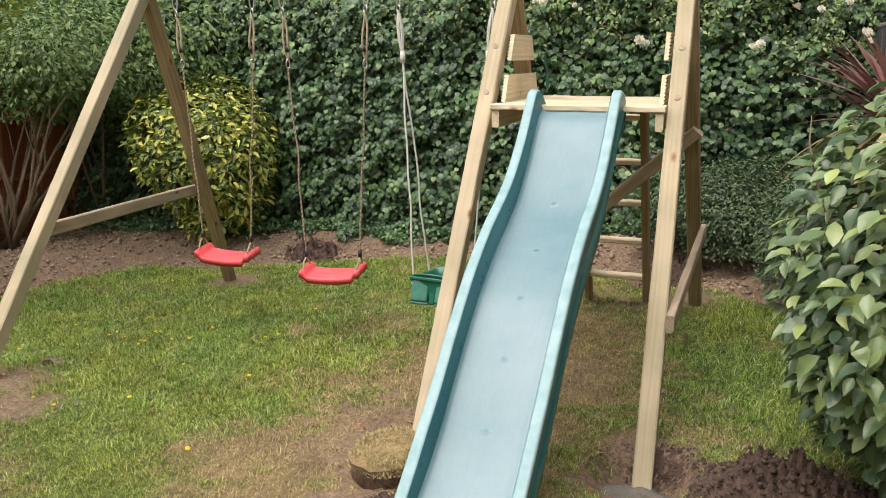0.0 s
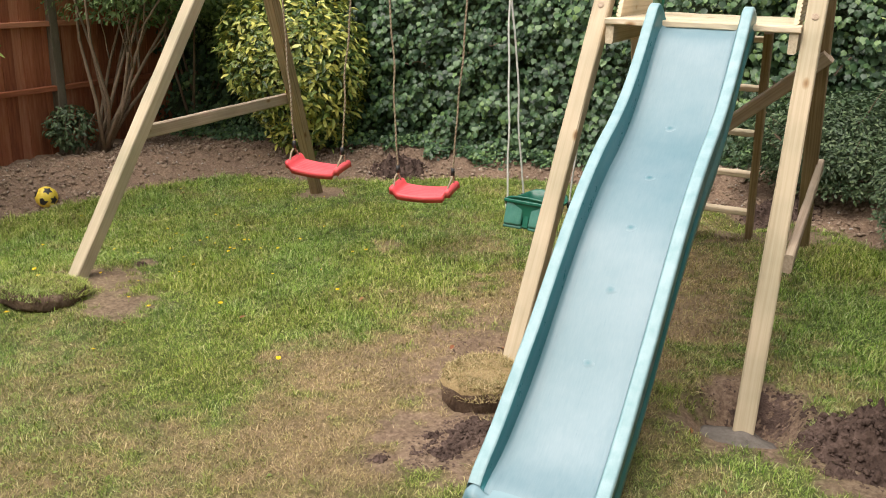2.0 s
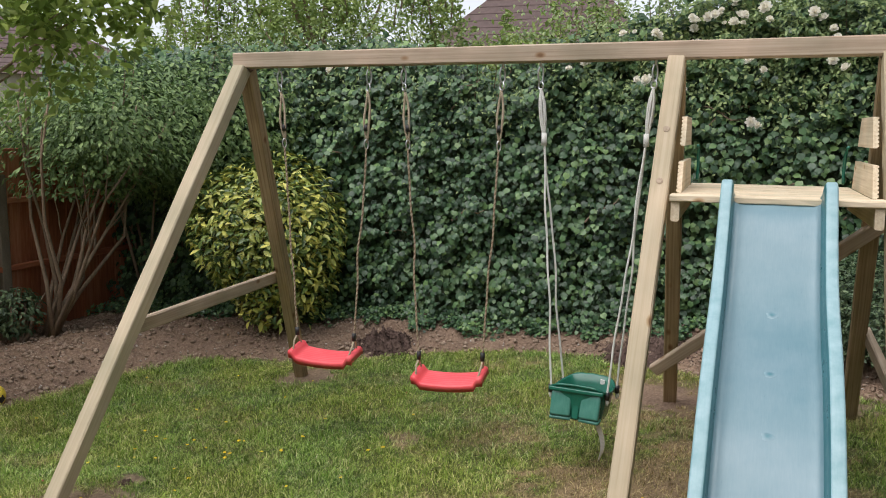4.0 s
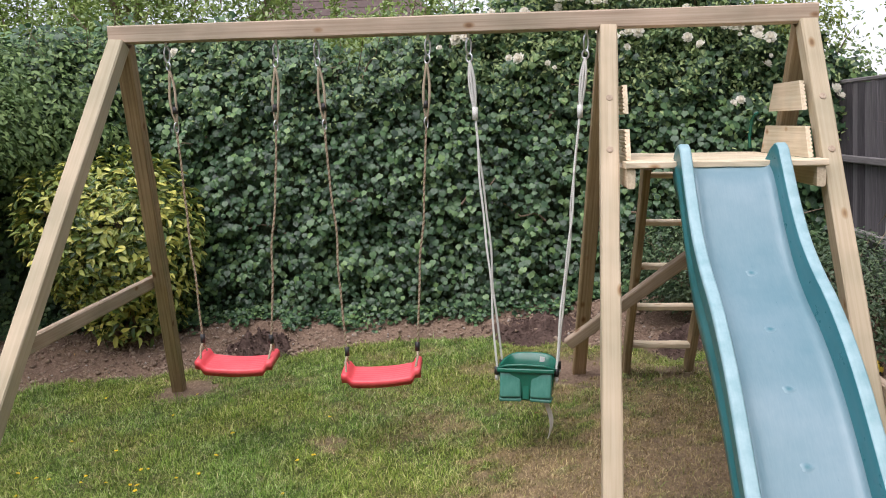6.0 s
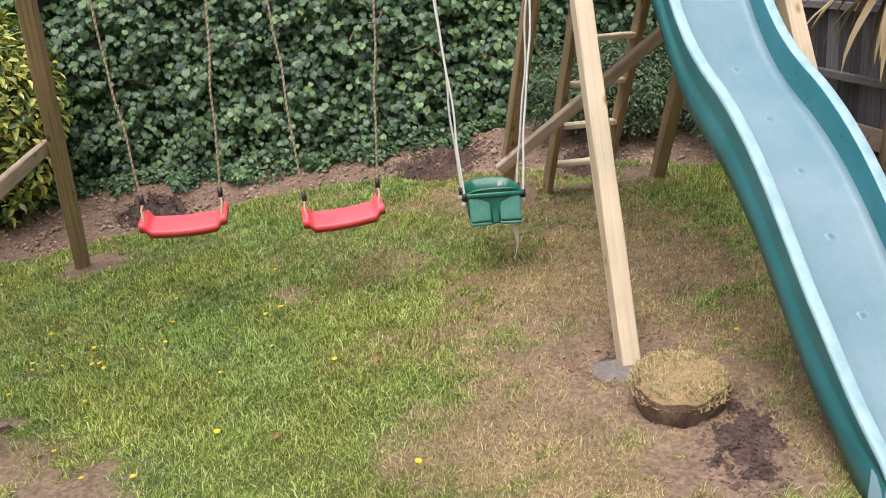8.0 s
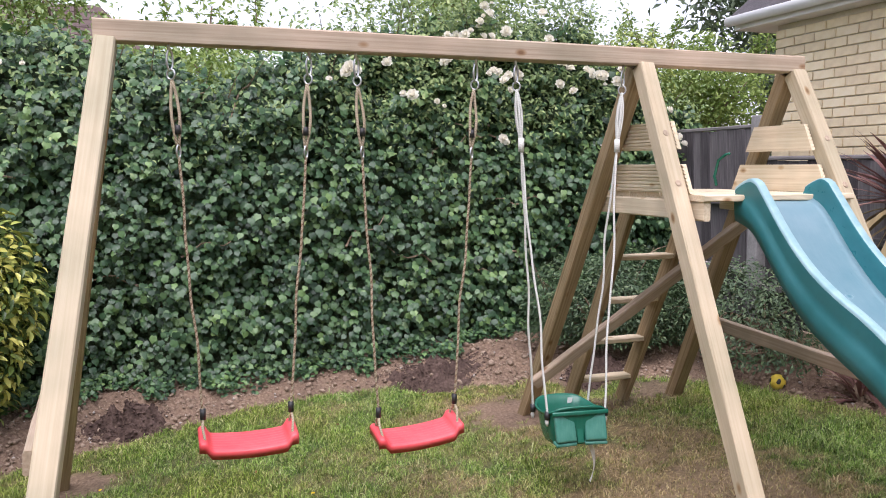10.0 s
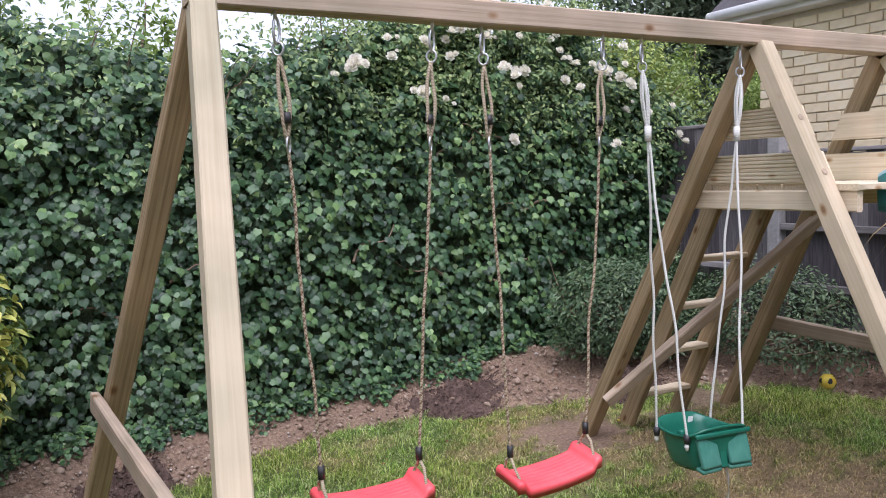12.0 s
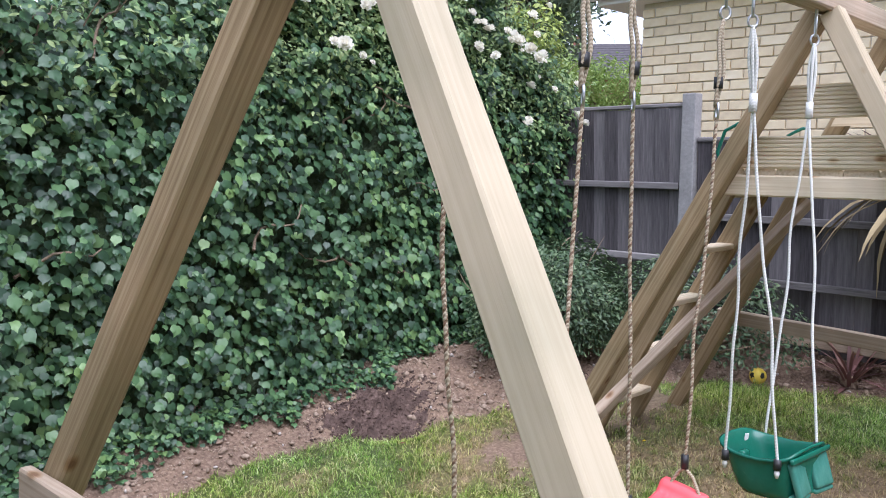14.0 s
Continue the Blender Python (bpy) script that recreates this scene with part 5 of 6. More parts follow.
def build_slide():
    th = thing("slide", "teal plastic wavy garden slide, sun-bleached pale on its bed", "slide", pose(0.411, -0.45, 0))
    line = slide_line()
    n = len(line)
    cx = [0.022 * (p.y + 0.45) for p in line]
    yy = [p.y + 0.45 for p in line]
    half_in, half_out = 0.160, 0.213
    bed = bmesh.new()
    cols = 14
    grid = []
    for i, p in enumerate(line):
        row = []
        for k in range(cols + 1):
            u = -1 + 2 * k / cols
            edge = max(0.0, abs(u) - 0.82) / 0.18
            row.append(bed.verts.new((cx[i] + u * half_in, yy[i], p.z + 0.012 * edge * edge)))
        grid.append(row)
    foot = line[-1]
    for r0, r1 in zip(grid, grid[1:]):
        for k in range(cols):
            bed.faces.new((r0[k], r0[k + 1], r1[k + 1], r1[k]))
    o = part("bed", bed, [M_SLIDE_BED, M_SLIDE_SIDE], th, "pale bleached sliding bed", True)
    sol = o.modifiers.new("thick", "SOLIDIFY")
    sol.thickness, sol.offset = 0.004, 0
    for s in (-1, 1):
        wall, rim, skirt = bmesh.new(), bmesh.new(), bmesh.new()
        rows_w, rows_r, rows_s = [], [], []
        for i, p in enumerate(line):
            t = i / (n - 1)
            h = 0.125 * min(1.0, 0.35 + 8 * t) if t < 0.08 else 0.125
            if t > 0.74:
                h = 0.125 - 0.097 * (t - 0.74) / 0.26
            ht = h + (0.022 * math.exp(-((t - 0.05) / 0.03) ** 2))
            low = 0.10 if t < 0.8 else 0.10 + (p.z - 0.10 - 0.10) * smooth01(np.array([(t - 0.8) / 0.2]))[0]
            x_in, x_rim = half_in, half_in + 0.010
            z = p.z
            top = z + ht
            rows_w.append([(x_in - 0.004, z + 0.002), (x_in + 0.001, z + 0.02), (x_in + 0.005, z + ht * 0.6), (x_rim - 0.003, top - 0.010), (x_rim, top - 0.002)])
            rows_r.append([(x_rim, top - 0.002), (x_rim + 0.003, top + 0.002), (x_rim + 0.006, top + 0.003), (half_out - 0.008, top + 0.003), (half_out - 0.004, top + 0.001), (half_out - 0.001, top - 0.004), (half_out, top - 0.012)])
            rows_s.append([(half_out, top - 0.012), (half_out + 0.001, z + ht * 0.45), (half_out - 0.004, z + 0.02), (half_out + 0.004, z + 0.008), (half_out + 0.002, z - low * 0.5), (half_out - 0.004, z - low), (half_out - 0.012, z - low), (half_out - 0.012, z)])
        for bm, rows, nm, mt, lab in ((wall, rows_w, "inner_wall", M_SLIDE_WALL, "teal inner side wall"), (rim, rows_r, "rim", M_SLIDE_RIM, "scuffed pale top rim"), (skirt, rows_s, "outer_side", M_SLIDE_SIDE, "dark teal outer side with moulded ridge")):
            vs = [[bm.verts.new((cx[i] + s * x, yy[i], z)) for x, z in row] for i, row in enumerate(rows)]
            for r0, r1 in zip(vs, vs[1:]):
                for k in range(len(r0) - 1):
                    bm.faces.new((r0[k], r0[k + 1], r1[k + 1], r1[k]))
            part(nm, bm, mt, th, lab, True)
    # moulded dimples on the bed
    for y, z in ((-0.455, 1.53), (-0.853, 1.166), (-1.108, 1.024), (-1.335, 0.885), (-1.54, 0.708), (-1.744, 0.512)):
        k = min(range(n), key=lambda i: abs(line[i].y - y))
        tan = (line[min(k + 1, n - 1)] - line[max(k - 1, 0)]).normalized()
        bm = bmesh.new()
        rings = [[bm.verts.new((q * 0.020 * (1 + 0.25 * math.sin(3 * a + 1)) * math.cos(a), q * 0.016 * math.sin(a), zz)) for a in [i * math.tau / 16 for i in range(16)]] for q, zz in ((1.0, 0.0016), (0.7, 0.0030), (0.3, 0.0036))]
        for r0, r1 in zip(rings, rings[1:]):
            for i in range(16):
                bm.faces.new((r0[i], r0[(i + 1) % 16], r1[(i + 1) % 16], r1[i]))
        bm.faces.new(rings[-1])
        o = part("dimple", bm, M_SLIDE_DIMPLE, th, "moulded teal dimple", True)
        ang = math.degrees(math.atan2(-tan.z, -tan.y))
        o.matrix_basis = pose(cx[k], yy[k], line[k].z + 0.001, ang, 0, 0)
    # the foot: one thick rounded lip across the whole width, turned down to the ground
    lip = bmesh.new()
    span = 22
    rows = []
    for dy, dz, pinch in ((-0.050, 0.000, 1.0), (-0.020, 0.001, 1.0), (0.0, 0.0, 1.0), (0.020, -0.005, 1.0), (0.038, -0.018, 0.998), (0.050, -0.040, 0.995), (0.056, -0.068, 0.99), (0.056, -0.10, 0.985), (0.050, -0.15, 0.98)):
        row = []
        for k in range(span + 1):
            u = -1 + 2 * k / span
            x = u * (half_out + 0.003)
            raised = 0.022 * smooth01(np.array([(abs(x) - half_in + 0.012) / 0.03]))[0]
            fall = -0.016 * max(0.0, (abs(u) - 0.93) / 0.07) ** 2
            back = -0.012 * max(0.0, (abs(u) - 0.80) / 0.20) ** 2
            slope = 0.42 * max(0.0, -dy)
            row.append(lip.verts.new((cx[-1] + x * pinch, yy[-1] - dy - back, foot.z + dz + 0.004 + slope + raised + fall)))
        rows.append(row)
    for r0, r1 in zip(rows, rows[1:]):
        for k in range(span):
            lip.faces.new((r0[k], r0[k + 1], r1[k + 1], r1[k]))
    for k in (0, span):
        side = [row[k] for row in rows]
        low = lip.verts.new((side[0].co.x, side[0].co.y, foot.z - 0.15))
        lip.faces.new(side + [low])
    part("foot_lip", lip, M_SLIDE_LIP, th, "thick rounded foot lip, bleached above and dark teal in front", True)


# ---------------------------------------------------------------- swings
def kinked(a, b, n, amp, seed, sag=0.0):
    r = random.Random(seed)
    a, b = Vector(a), Vector(b)
    ph = [r.uniform(0, 6.28) for _ in range(4)]
    out = []
    for i in range(n + 1):
        t = i / n
        e = math.sin(math.pi * t)
        out.append(a.lerp(b, t) + Vector((amp * e * (math.sin(9 * t + ph[0]) + 0.5 * math.sin(21 * t + ph[1])), amp * e * (math.sin(8 * t + ph[2]) + 0.5 * math.sin(19 * t + ph[3])), 0)))
    return out


def hook_set(th, x, y, z, tilt=0.0):
    """Eye bolt under the beam, a carabiner and a ring."""
    part("eye_bolt", tube_bm([(x, y, z + 0.012), (x, y, z - 0.022)], 0.006, 8), M_STEEL, th, "galvanised eye bolt", True)
    part("carabiner", tube_bm(ring_points((x + tilt * 0.04, y, z - 0.058), 0.013, 0.040, 16, turn=0.5), 0.0045, 6, closed=True), M_STEEL, th, "steel carabiner hook", True)
    part("ring", tube_bm(ring_points((x + tilt * 0.09, y, z - 0.112), 0.017, 0.020, 14, turn=-0.6), 0.004, 6, closed=True), M_STEEL, th, "steel ring", True)


def seat_bm(w=0.395, d=0.165):
    """A moulded swing seat: dished slab, ribbed on top, with rolled edges and raised ends."""
    bm = bmesh.new()
    nx, ny = 40, 24
    top, bot = [], []
    for i in range(nx + 1):
        u = -1 + 2 * i / nx
        x = u * w / 2
        sag = 0.018 * u * u + 0.029 * smooth01(np.array([(abs(u) - 0.76) / 0.09]))[0] - 0.008 * max(0.0, (abs(u) - 0.93) / 0.07) ** 2
        dd = d * (1 - 0.10 * max(0.0, (abs(u) - 0.90) / 0.10) ** 2)
        rt, rb = [], []
        for j in range(ny + 1):
            v = -1 + 2 * j / ny
            y = v * dd / 2
            roll = -0.010 * max(0, (abs(v) - 0.86) / 0.14) ** 2
            rib = 0.0045 * (1 if (j % 3) < 2 else 0) if abs(u) < 0.74 and abs(v) < 0.86 else 0.0045
            rt.append(bm.verts.new((x, y, sag + roll + rib)))
            rb.append(bm.verts.new((x, y * 0.985, sag * 0.9 + roll - (0.012 if abs(v) < 0.86 and abs(u) < 0.94 else 0.026))))
        top.append(rt)
        bot.append(rb)
    for g, flip in ((top, False), (bot, True)):
        for i in range(nx):
            for j in range(ny):
                q = (g[i][j], g[i + 1][j], g[i + 1][j + 1], g[i][j + 1])
                bm.faces.new(tuple(reversed(q)) if flip else q)
    for i in range(nx):
        for j in (0, ny):
            bm.faces.new((top[i][j], bot[i][j], bot[i + 1][j], top[i + 1][j]) if j == 0 else (top[i + 1][j], bot[i + 1][j], bot[i][j], top[i][j]))
    for j in range(ny):
        for i in (0, nx):
            bm.faces.new((top[i][j], top[i][j + 1], bot[i][j + 1], bot[i][j]))
    return bm


def swing(hooks, knots, seed, label, turn=0.0, tilt=10.0):
    """A plank swing on two ropes: hooks at the beam, knots above the seat."""
    (xl, xr), (a, b) = hooks, [Vector(k) for k in knots]
    th = thing("swing", label, "swing", pose(0, 0, 0), "swings on the beam")
    mid = (a + b) / 2
    z_seat = mid.z - 0.128
    axis = (b - a)
    ob = part("seat", seat_bm(), M_RED, th, "red moulded plastic seat with ribs", True)
    ob.matrix_basis = pose(mid.x, mid.y, z_seat, tilt, -math.degrees(math.atan2(axis.z, math.hypot(axis.x, axis.y))), math.degrees(math.atan2(axis.y, axis.x)) + turn)
    m = ob.matrix_basis
    for k, (hx, kn, s) in enumerate(((xl, a, -1), (xr, b, 1))):
        hook_set(th, hx, 0, APEX_Z, (kn.x - hx) * 0.7)
        low = Vector((hx + (kn.x - hx) * 0.10, kn.y * 0.1, APEX_Z - 0.13))
        adj = Vector((hx + (kn.x - hx) * 0.24 + 0.004, kn.y * 0.25, APEX_Z - 0.40))
        # doubled loop of rope down to the adjuster
        loop = bmesh.new()
        for o in (-0.011, 0.012):
            c = [low.lerp(adj, t / 8) + Vector((o * math.sin(math.pi * t / 8) * 1.3, 0.006 * math.sin(t), 0)) for t in range(9)]
            tube_bm(c, 0.0062, 7, loop)
        part("rope_loop", loop, M_ROPE, th, "doubled rope loop", True)
        part("adjuster", tube_bm([adj + Vector((0, 0, 0.095)), adj + Vector((0, 0, 0.06))], 0.014, 9), M_BLACK, th, "black rope adjuster", True)
        part("thimble", tube_bm(ring_points(adj + Vector((0, 0, -0.008)), 0.011, 0.026, 14, turn=0.8), 0.004, 6, closed=True), M_STEEL, th, "steel thimble", True)
        part("rope", rope_bm(kinked(adj + Vector((0, 0, -0.028)), kn, 40, 0.005, seed + k), 0.0054), [M_ROPE, M_ROPE_BROWN], th, "long brown flecked rope", True)
        part("sleeve", tube_bm([kn + Vector((0, 0, 0.022)), kn + Vector((0, 0, -0.022))], 0.012, 10), M_BLACK, th, "black plastic rope sleeve", True)
        y_end = bmesh.new()
        for v in (-0.048, 0.048):
            e = m @ Vector((s * 0.174, v, 0.046))
            mid2 = (kn + e) / 2 + Vector((s * 0.006, 0, 0))
            tube_bm([kn + Vector((0, 0, -0.02)), mid2, e, e + Vector((0, 0, -0.03))], 0.0055, 7, y_end)
        part("bridle", y_end, M_ROPE, th, "forked rope end through the seat", True)
    return th


def cradle_swing():
    """The toddler's bucket swing on doubled pale ropes."""
    th = thing("toddler_swing", "green plastic toddler bucket swing on doubled pale ropes", "swing", pose(0, 0, 0), "swings on the beam")
    cx, cy, zt = -0.408, -0.055, 0.568
    m = pose(cx, cy, zt, -6, 0, -6)
    W, D = 0.265, 0.225
    # bucket: tapered shell with a domed back towards the house side and rounded front
    bm = bmesh.new()
    seg = 44
    rows = [(0.60, -0.150), (0.80, -0.146), (0.88, -0.124), (0.93, -0.078), (0.97, -0.035), (1.0, 0.0), (1.05, 0.007), (1.10, 0.005), (1.10, -0.005)]
    vs = []
    for sc, z in rows:
        ring = []
        for k in range(seg):
            a = k * math.tau / seg
            c, s = math.cos(a), math.sin(a)
            e = 0.42
            x = W / 2 * sc * math.copysign(abs(c) ** e, c)
            y = D / 2 * sc * math.copysign(abs(s) ** (e if s < 0 else 0.75), s)
            y *= 1.5 - 0.35 * max(0.0, -z / 0.175) if s > 0 else 1.0
            arch = 1 - 0.55 * (abs(x) / (W / 2 * 1.1)) ** 2
            upper = smooth01(np.array([(z + 0.10) / 0.09]))[0]
            dome = (0.030 * max(0, s) + 0.022 * max(0, -s) ** 0.5) * arch * upper
            dip = -0.020 * max(0, abs(c) - 0.4) * upper
            ring.append(bm.verts.new((x, y, z + dome + dip)))
        vs.append(ring)
    for r0, r1 in zip(vs, vs[1:]):
        for k in range(seg):
            bm.faces.new((r0[k], r0[(k + 1) % seg], r1[(k + 1) % seg], r1[k]))
    bm.faces.new(list(reversed(vs[0])))
    b = part("bucket", bm, M_GREEN, th, "glossy green bucket seat", True)
    b.matrix_basis = m
    sol = b.modifiers.new("thick", "SOLIDIFY")
    sol.thickness, sol.offset = 0.006, -1
    for s in (-1, 1):
        pn = part("back_panel", box_bm(0.100, 0.024, 0.122, 0.011, (0, 0, 0), 3), M_GREEN_SKY_PALE, b, "glossy bulging panel below the rim", True)
        pn.matrix_basis = pose(s * 0.073, -D / 2 * 1.0, -0.072, -13, 0, -s * 7)
        fl = part("panel_flare", box_bm(0.104, 0.044, 0.016, 0.007, (0, 0, 0), 3), M_GREEN_SKY_PALE, b, "flared panel foot", True)
        fl.matrix_basis = pose(s * 0.073, -D / 2 * 0.97, -0.138, 18, 0, -s * 7)
    o = part("centre_groove", box_bm(0.030, 0.008, 0.110, 0.003), M_GREEN, b, "dark moulded groove")
    o.matrix_basis = pose(0, -D / 2 * 0.955, -0.085, -7, 0, 0)
    o = part("top_band", box_bm(W * 1.02, 0.016, 0.020, 0.006, (0, 0, 0), 2), M_GREEN, b, "", True)
    o.matrix_basis = pose(0, -D / 2 - 0.006, -0.004)
    o = part("t_bar", box_bm(0.045, 0.03, 0.14, 0.012, (0, 0, 0), 3), M_GREEN, b, "upright front bar between the legs", True)
    o.matrix_basis = pose(0, D / 2 * 1.2, -0.10)
    corners = [(-1, -1), (1, -1), (-1, 1), (1, 1)]
    for sx, sy in corners:
        p = m @ Vector((sx * 0.141, -0.072 if sy < 0 else 0.125, -0.012))
        o = part("lug", tube_bm([p + Vector((0, 0, 0.014)), p + Vector((0, 0, -0.022))], 0.013, 9), M_BLACK, b, "black corner fitting", True)
        o.matrix_basis = m.inverted()
        kn = part("rope_end", tube_bm([p + Vector((0, 0, -0.02)), p + Vector((0.002 * sx, 0, -0.034)), p + Vector((0, 0, -0.052))], [0.006, 0.010, 0.005], 8), M_WHITE, th, "white knotted rope end", True)
    for s, hx in ((-1, -0.676), (1, -0.13)):
        hook_set(th, hx, 0, APEX_Z, 0.05 * -s)
        top = Vector((hx - s * 0.006, 0, APEX_Z - 0.125))
        tie = Vector((hx - s * 0.028, -0.004, APEX_Z - 0.37))
        for k in range(6):
            ox, oy = 0.014 * math.cos(k * 1.05 + 0.3), 0.013 * math.sin(k * 1.05 + 0.3)
            lp = rope_bm([top.lerp(tie, t / 10) + Vector((ox, oy, 0)) * math.sin(math.pi * (t / 10) ** 0.85) for t in range(11)], 0.0052, 0.034)
            part("rope_strand", lp, [M_ROPE_W, M_ROPE_W], th, "gathered loop of pale rope", True)
        part("whipping", tube_bm([tie + Vector((0, 0, 0.03)), tie + Vector((0, 0, -0.03))], 0.0135, 9), M_ROPE_W, th, "bound knot", True)
        for sy in (-1, 1):
            e = m @ Vector((s * 0.141, -0.072 if sy < 0 else 0.125, 0.0))
            part("rope", rope_bm(kinked(tie, e, 34, 0.006, 40 + 3 * s + sy), 0.0052, 0.034), [M_ROPE_W, M_ROPE_W], th, "long pale rope", True)
    st = bmesh.new()
    prev = None
    for i in range(11):
        t = i / 10
        c = Vector((-0.33 + 0.035 * math.sin(2.6 * t), -0.10 + 0.02 * t, 0.408 - 0.20 * t))
        w = 0.012
        cur = [st.verts.new(c + Vector((dx * w * math.cos(1.3 * t), dx * w * math.sin(1.3 * t), 0))) for dx in (-1, 1)]
        if prev:
            st.faces.new((prev[0], prev[1], cur[1], cur[0]))
        prev = cur
    loop = box_bm(0.024, 0.004, 0.075, 0.001)
    part("strap_end", loop, M_WHITE, b, "white webbing strap over the rim", at=pose(0.055, D / 2 * 1.42, -0.022, 10, 8, 0))
    o = part("strap", st, M_WHITE, th, "white webbing strap hanging loose")
    sol = o.modifiers.new("thick", "SOLIDIFY")
    sol.thickness = 0.002


# ---------------------------------------------------------------- small things
def toy_ball(x, y, r, label, seed):
    th = thing("ball", label, "ball", pose(x, y, gz(x, y) + r * 0.8, 20 * seed, 35, 10))
    bm = bmesh.new()
    bmesh.ops.create_icosphere(bm, subdivisions=3, radius=r)
    o = part("skin", bm, [M_YELLOW, M_BLACK], th, "yellow skin with dark patches", True)
    spots = [Vector(v).normalized() for v in ((0, 0, 1), (0.9, 0, 0.4), (-0.3, 0.85, 0.4), (-0.7, -0.6, 0.35), (0.4, -0.85, 0.3), (0.3, 0.5, -0.8), (-0.8, 0.2, -0.6))]
    for p in o.data.polygons:
        if any(p.center.normalized().dot(s) > 0.94 for s in spots):
            p.material_index = 1


def dandelions():
    head = bmesh.new()
    for k in range(14):
        a = k * math.tau / 14
        for rad, z in ((1.0, 0.1), (0.6, 0.35)):
            vs = [head.verts.new((0, 0, 0)), head.verts.new((rad * math.cos(a - 0.2), rad * math.sin(a - 0.2), z)), head.verts.new((rad * 1.1 * math.cos(a), rad * 1.1 * math.sin(a), z)), head.verts.new((rad * math.cos(a + 0.2), rad * math.sin(a + 0.2), z))]
            head.faces.new(vs)
    me = finish(head, "flower_head", M_FLOWER)
    stalk = finish(tube_bm([(0, 0, -0.03), (0.002, 0, -0.015), (0, 0, 0)], 0.001, 5), "stalk", M_GRASS)
    r = random.Random(21)
    for k in range(62):
        x, y = (r.gauss(-2.5, 0.6), r.gauss(-0.5, 0.6)) if k < 46 else (r.uniform(-4, 1.4), r.uniform(-2.5, 1.6))
        if inside_lawn(np.array([x]), np.array([y]))[0] < 0.05:
            continue
        th = thing("dandelion", "small yellow dandelion flower in the lawn", "flower", pose(x, y, gz(x, y) + r.uniform(0.018, 0.032), r.uniform(-15, 15), r.uniform(-15, 15), 0), "lawn flowers")
        o = part("flower_head", me, None, th)
        s = r.uniform(0.006, 0.012)
        o.matrix_basis = Matrix.Diagonal((s, s, s, 1))
        part("stalk", stalk, None, th)


def litter():
    """Fallen leaves on lawn and bed."""
    r = np.random.default_rng(31)
    pts = [(r.normal(1.62, 0.14, 170), r.normal(-1.95, 0.22, 170)), (r.uniform(0.3, 1.5, 26), r.uniform(-2.8, -1.3, 26)), (r.uniform(-4, 1, 40), r.uniform(-2.5, 2.2, 40))]
    x, y = np.concatenate([p[0] for p in pts]), np.concatenate([p[1] for p in pts])
    n = len(x)
    v, f = leaves(np.stack([x, y, ground_z(x, y) + 0.022], 1), r.normal(0, 0.3, (n, 3)) + (0, 0, 1), r.normal(0, 1, (n, 3)) * (1, 1, 0.1), r.uniform(0.015, 0.038, n), OVAL, r)
    tagged(new("fallen_leaves", mesh_from("fallen_leaves", v, f, M_DEAD)), "red and brown fallen leaves on the grass", "leaves", kind="stuff")
    # broad-leaved weeds and clover in the turf
    n = 9000
    x, y = r.uniform(-4.2, 1.6, n), r.uniform(-3.4, 2.2, n)
    keep = (wobble(x, y, 0.55, 61) > 0.25) & (inside_lawn(x, y) > 0.03)
    dry, bare = cover(x, y)
    keep &= (bare < 0.3) & (dry < 0.7)
    x, y = x[keep], y[keep]
    n = len(x)
    v, f = leaves(np.stack([x, y, ground_z(x, y) + r.uniform(0.006, 0.022, n)], 1), r.normal(0, 0.35, (n, 3)) + (0, 0, 1), r.normal(0, 1, (n, 3)) * (1, 1, 0.1), r.uniform(0.010, 0.022, n), OVAL, r)
    tagged(new("clover", mesh_from("clover", v, f, M_FAR_LEAF)), "low clover and weeds among the grass", "weeds", kind="stuff")


def concrete_footing(x, y, r, label, seed, lift):
    bm = bmesh.new()
    q = random.Random(seed)
    rings = []
    for rr, z in ((1.0, -0.03), (0.96, 0.012), (0.7, 0.026), (0.3, 0.034)):
        rings.append([bm.verts.new((rr * r * (1 + 0.12 * math.sin(3 * a + seed) + q.uniform(-0.05, 0.05)) * math.cos(a), rr * r * (1 + 0.1 * math.cos(2 * a) + q.uniform(-0.05, 0.05)) * math.sin(a), z + q.uniform(-0.006, 0.006))) for a in [k * math.tau / 22 for k in range(22)]])
    for r0, r1 in zip(rings, rings[1:]):
        for k in range(22):
            bm.faces.new((r0[k], r0[(k + 1) % 22], r1[(k + 1) % 22], r1[k]))
    bm.faces.new(rings[-1])
    ob = new("concrete_footing", finish(bm, "concrete_footing", M_CONCRETE, True))
    ob.matrix_basis = pose(x, y, gz(x, y) + lift)
    tagged(ob, label, "concrete")


# ---------------------------------------------------------------- the place
build_ground()
build_fences()
brick_house()
# added unseen wall behind the camera; it cuts low sky light on south-facing sides
wall = new("south_sky_blocker", finish(box_bm(16.0, 0.3, 4.6, 0.0, (0, 0, 0)), "south_sky_blocker", M_MORTAR))
wall.matrix_basis = pose(-1.5, -7.5, 2.1)
tagged(wall, "plain pale wall added out of view to block low sky light", "wall", kind="structure")
far_house("far_house", "distant house with a brown hipped tile roof above the trees", -4.9, 18.5, 7.5, 6.5, 2.9, 3.0, 0, M_RENDER)
far_house("window_house", "distant low house with brown roof and white window", -20.9, 12.6, 11.0, 8.0, 3.4, 2.0, 48, M_RENDER, [(0.9, 2.75, 1.5, 0.7)])
far_house("chimney_house", "distant house with slate roof and red brick chimney", 39.0, 26.5, 9.0, 7.0, 8.0, 2.4, -55, M_RED_BRICK, [(-2.6, 6.6, 1.3, 1.3), (1.8, 6.6, 1.3, 1.3)], (-1.6, 0.2), -1.8, M_SLATE)
build_hedge()
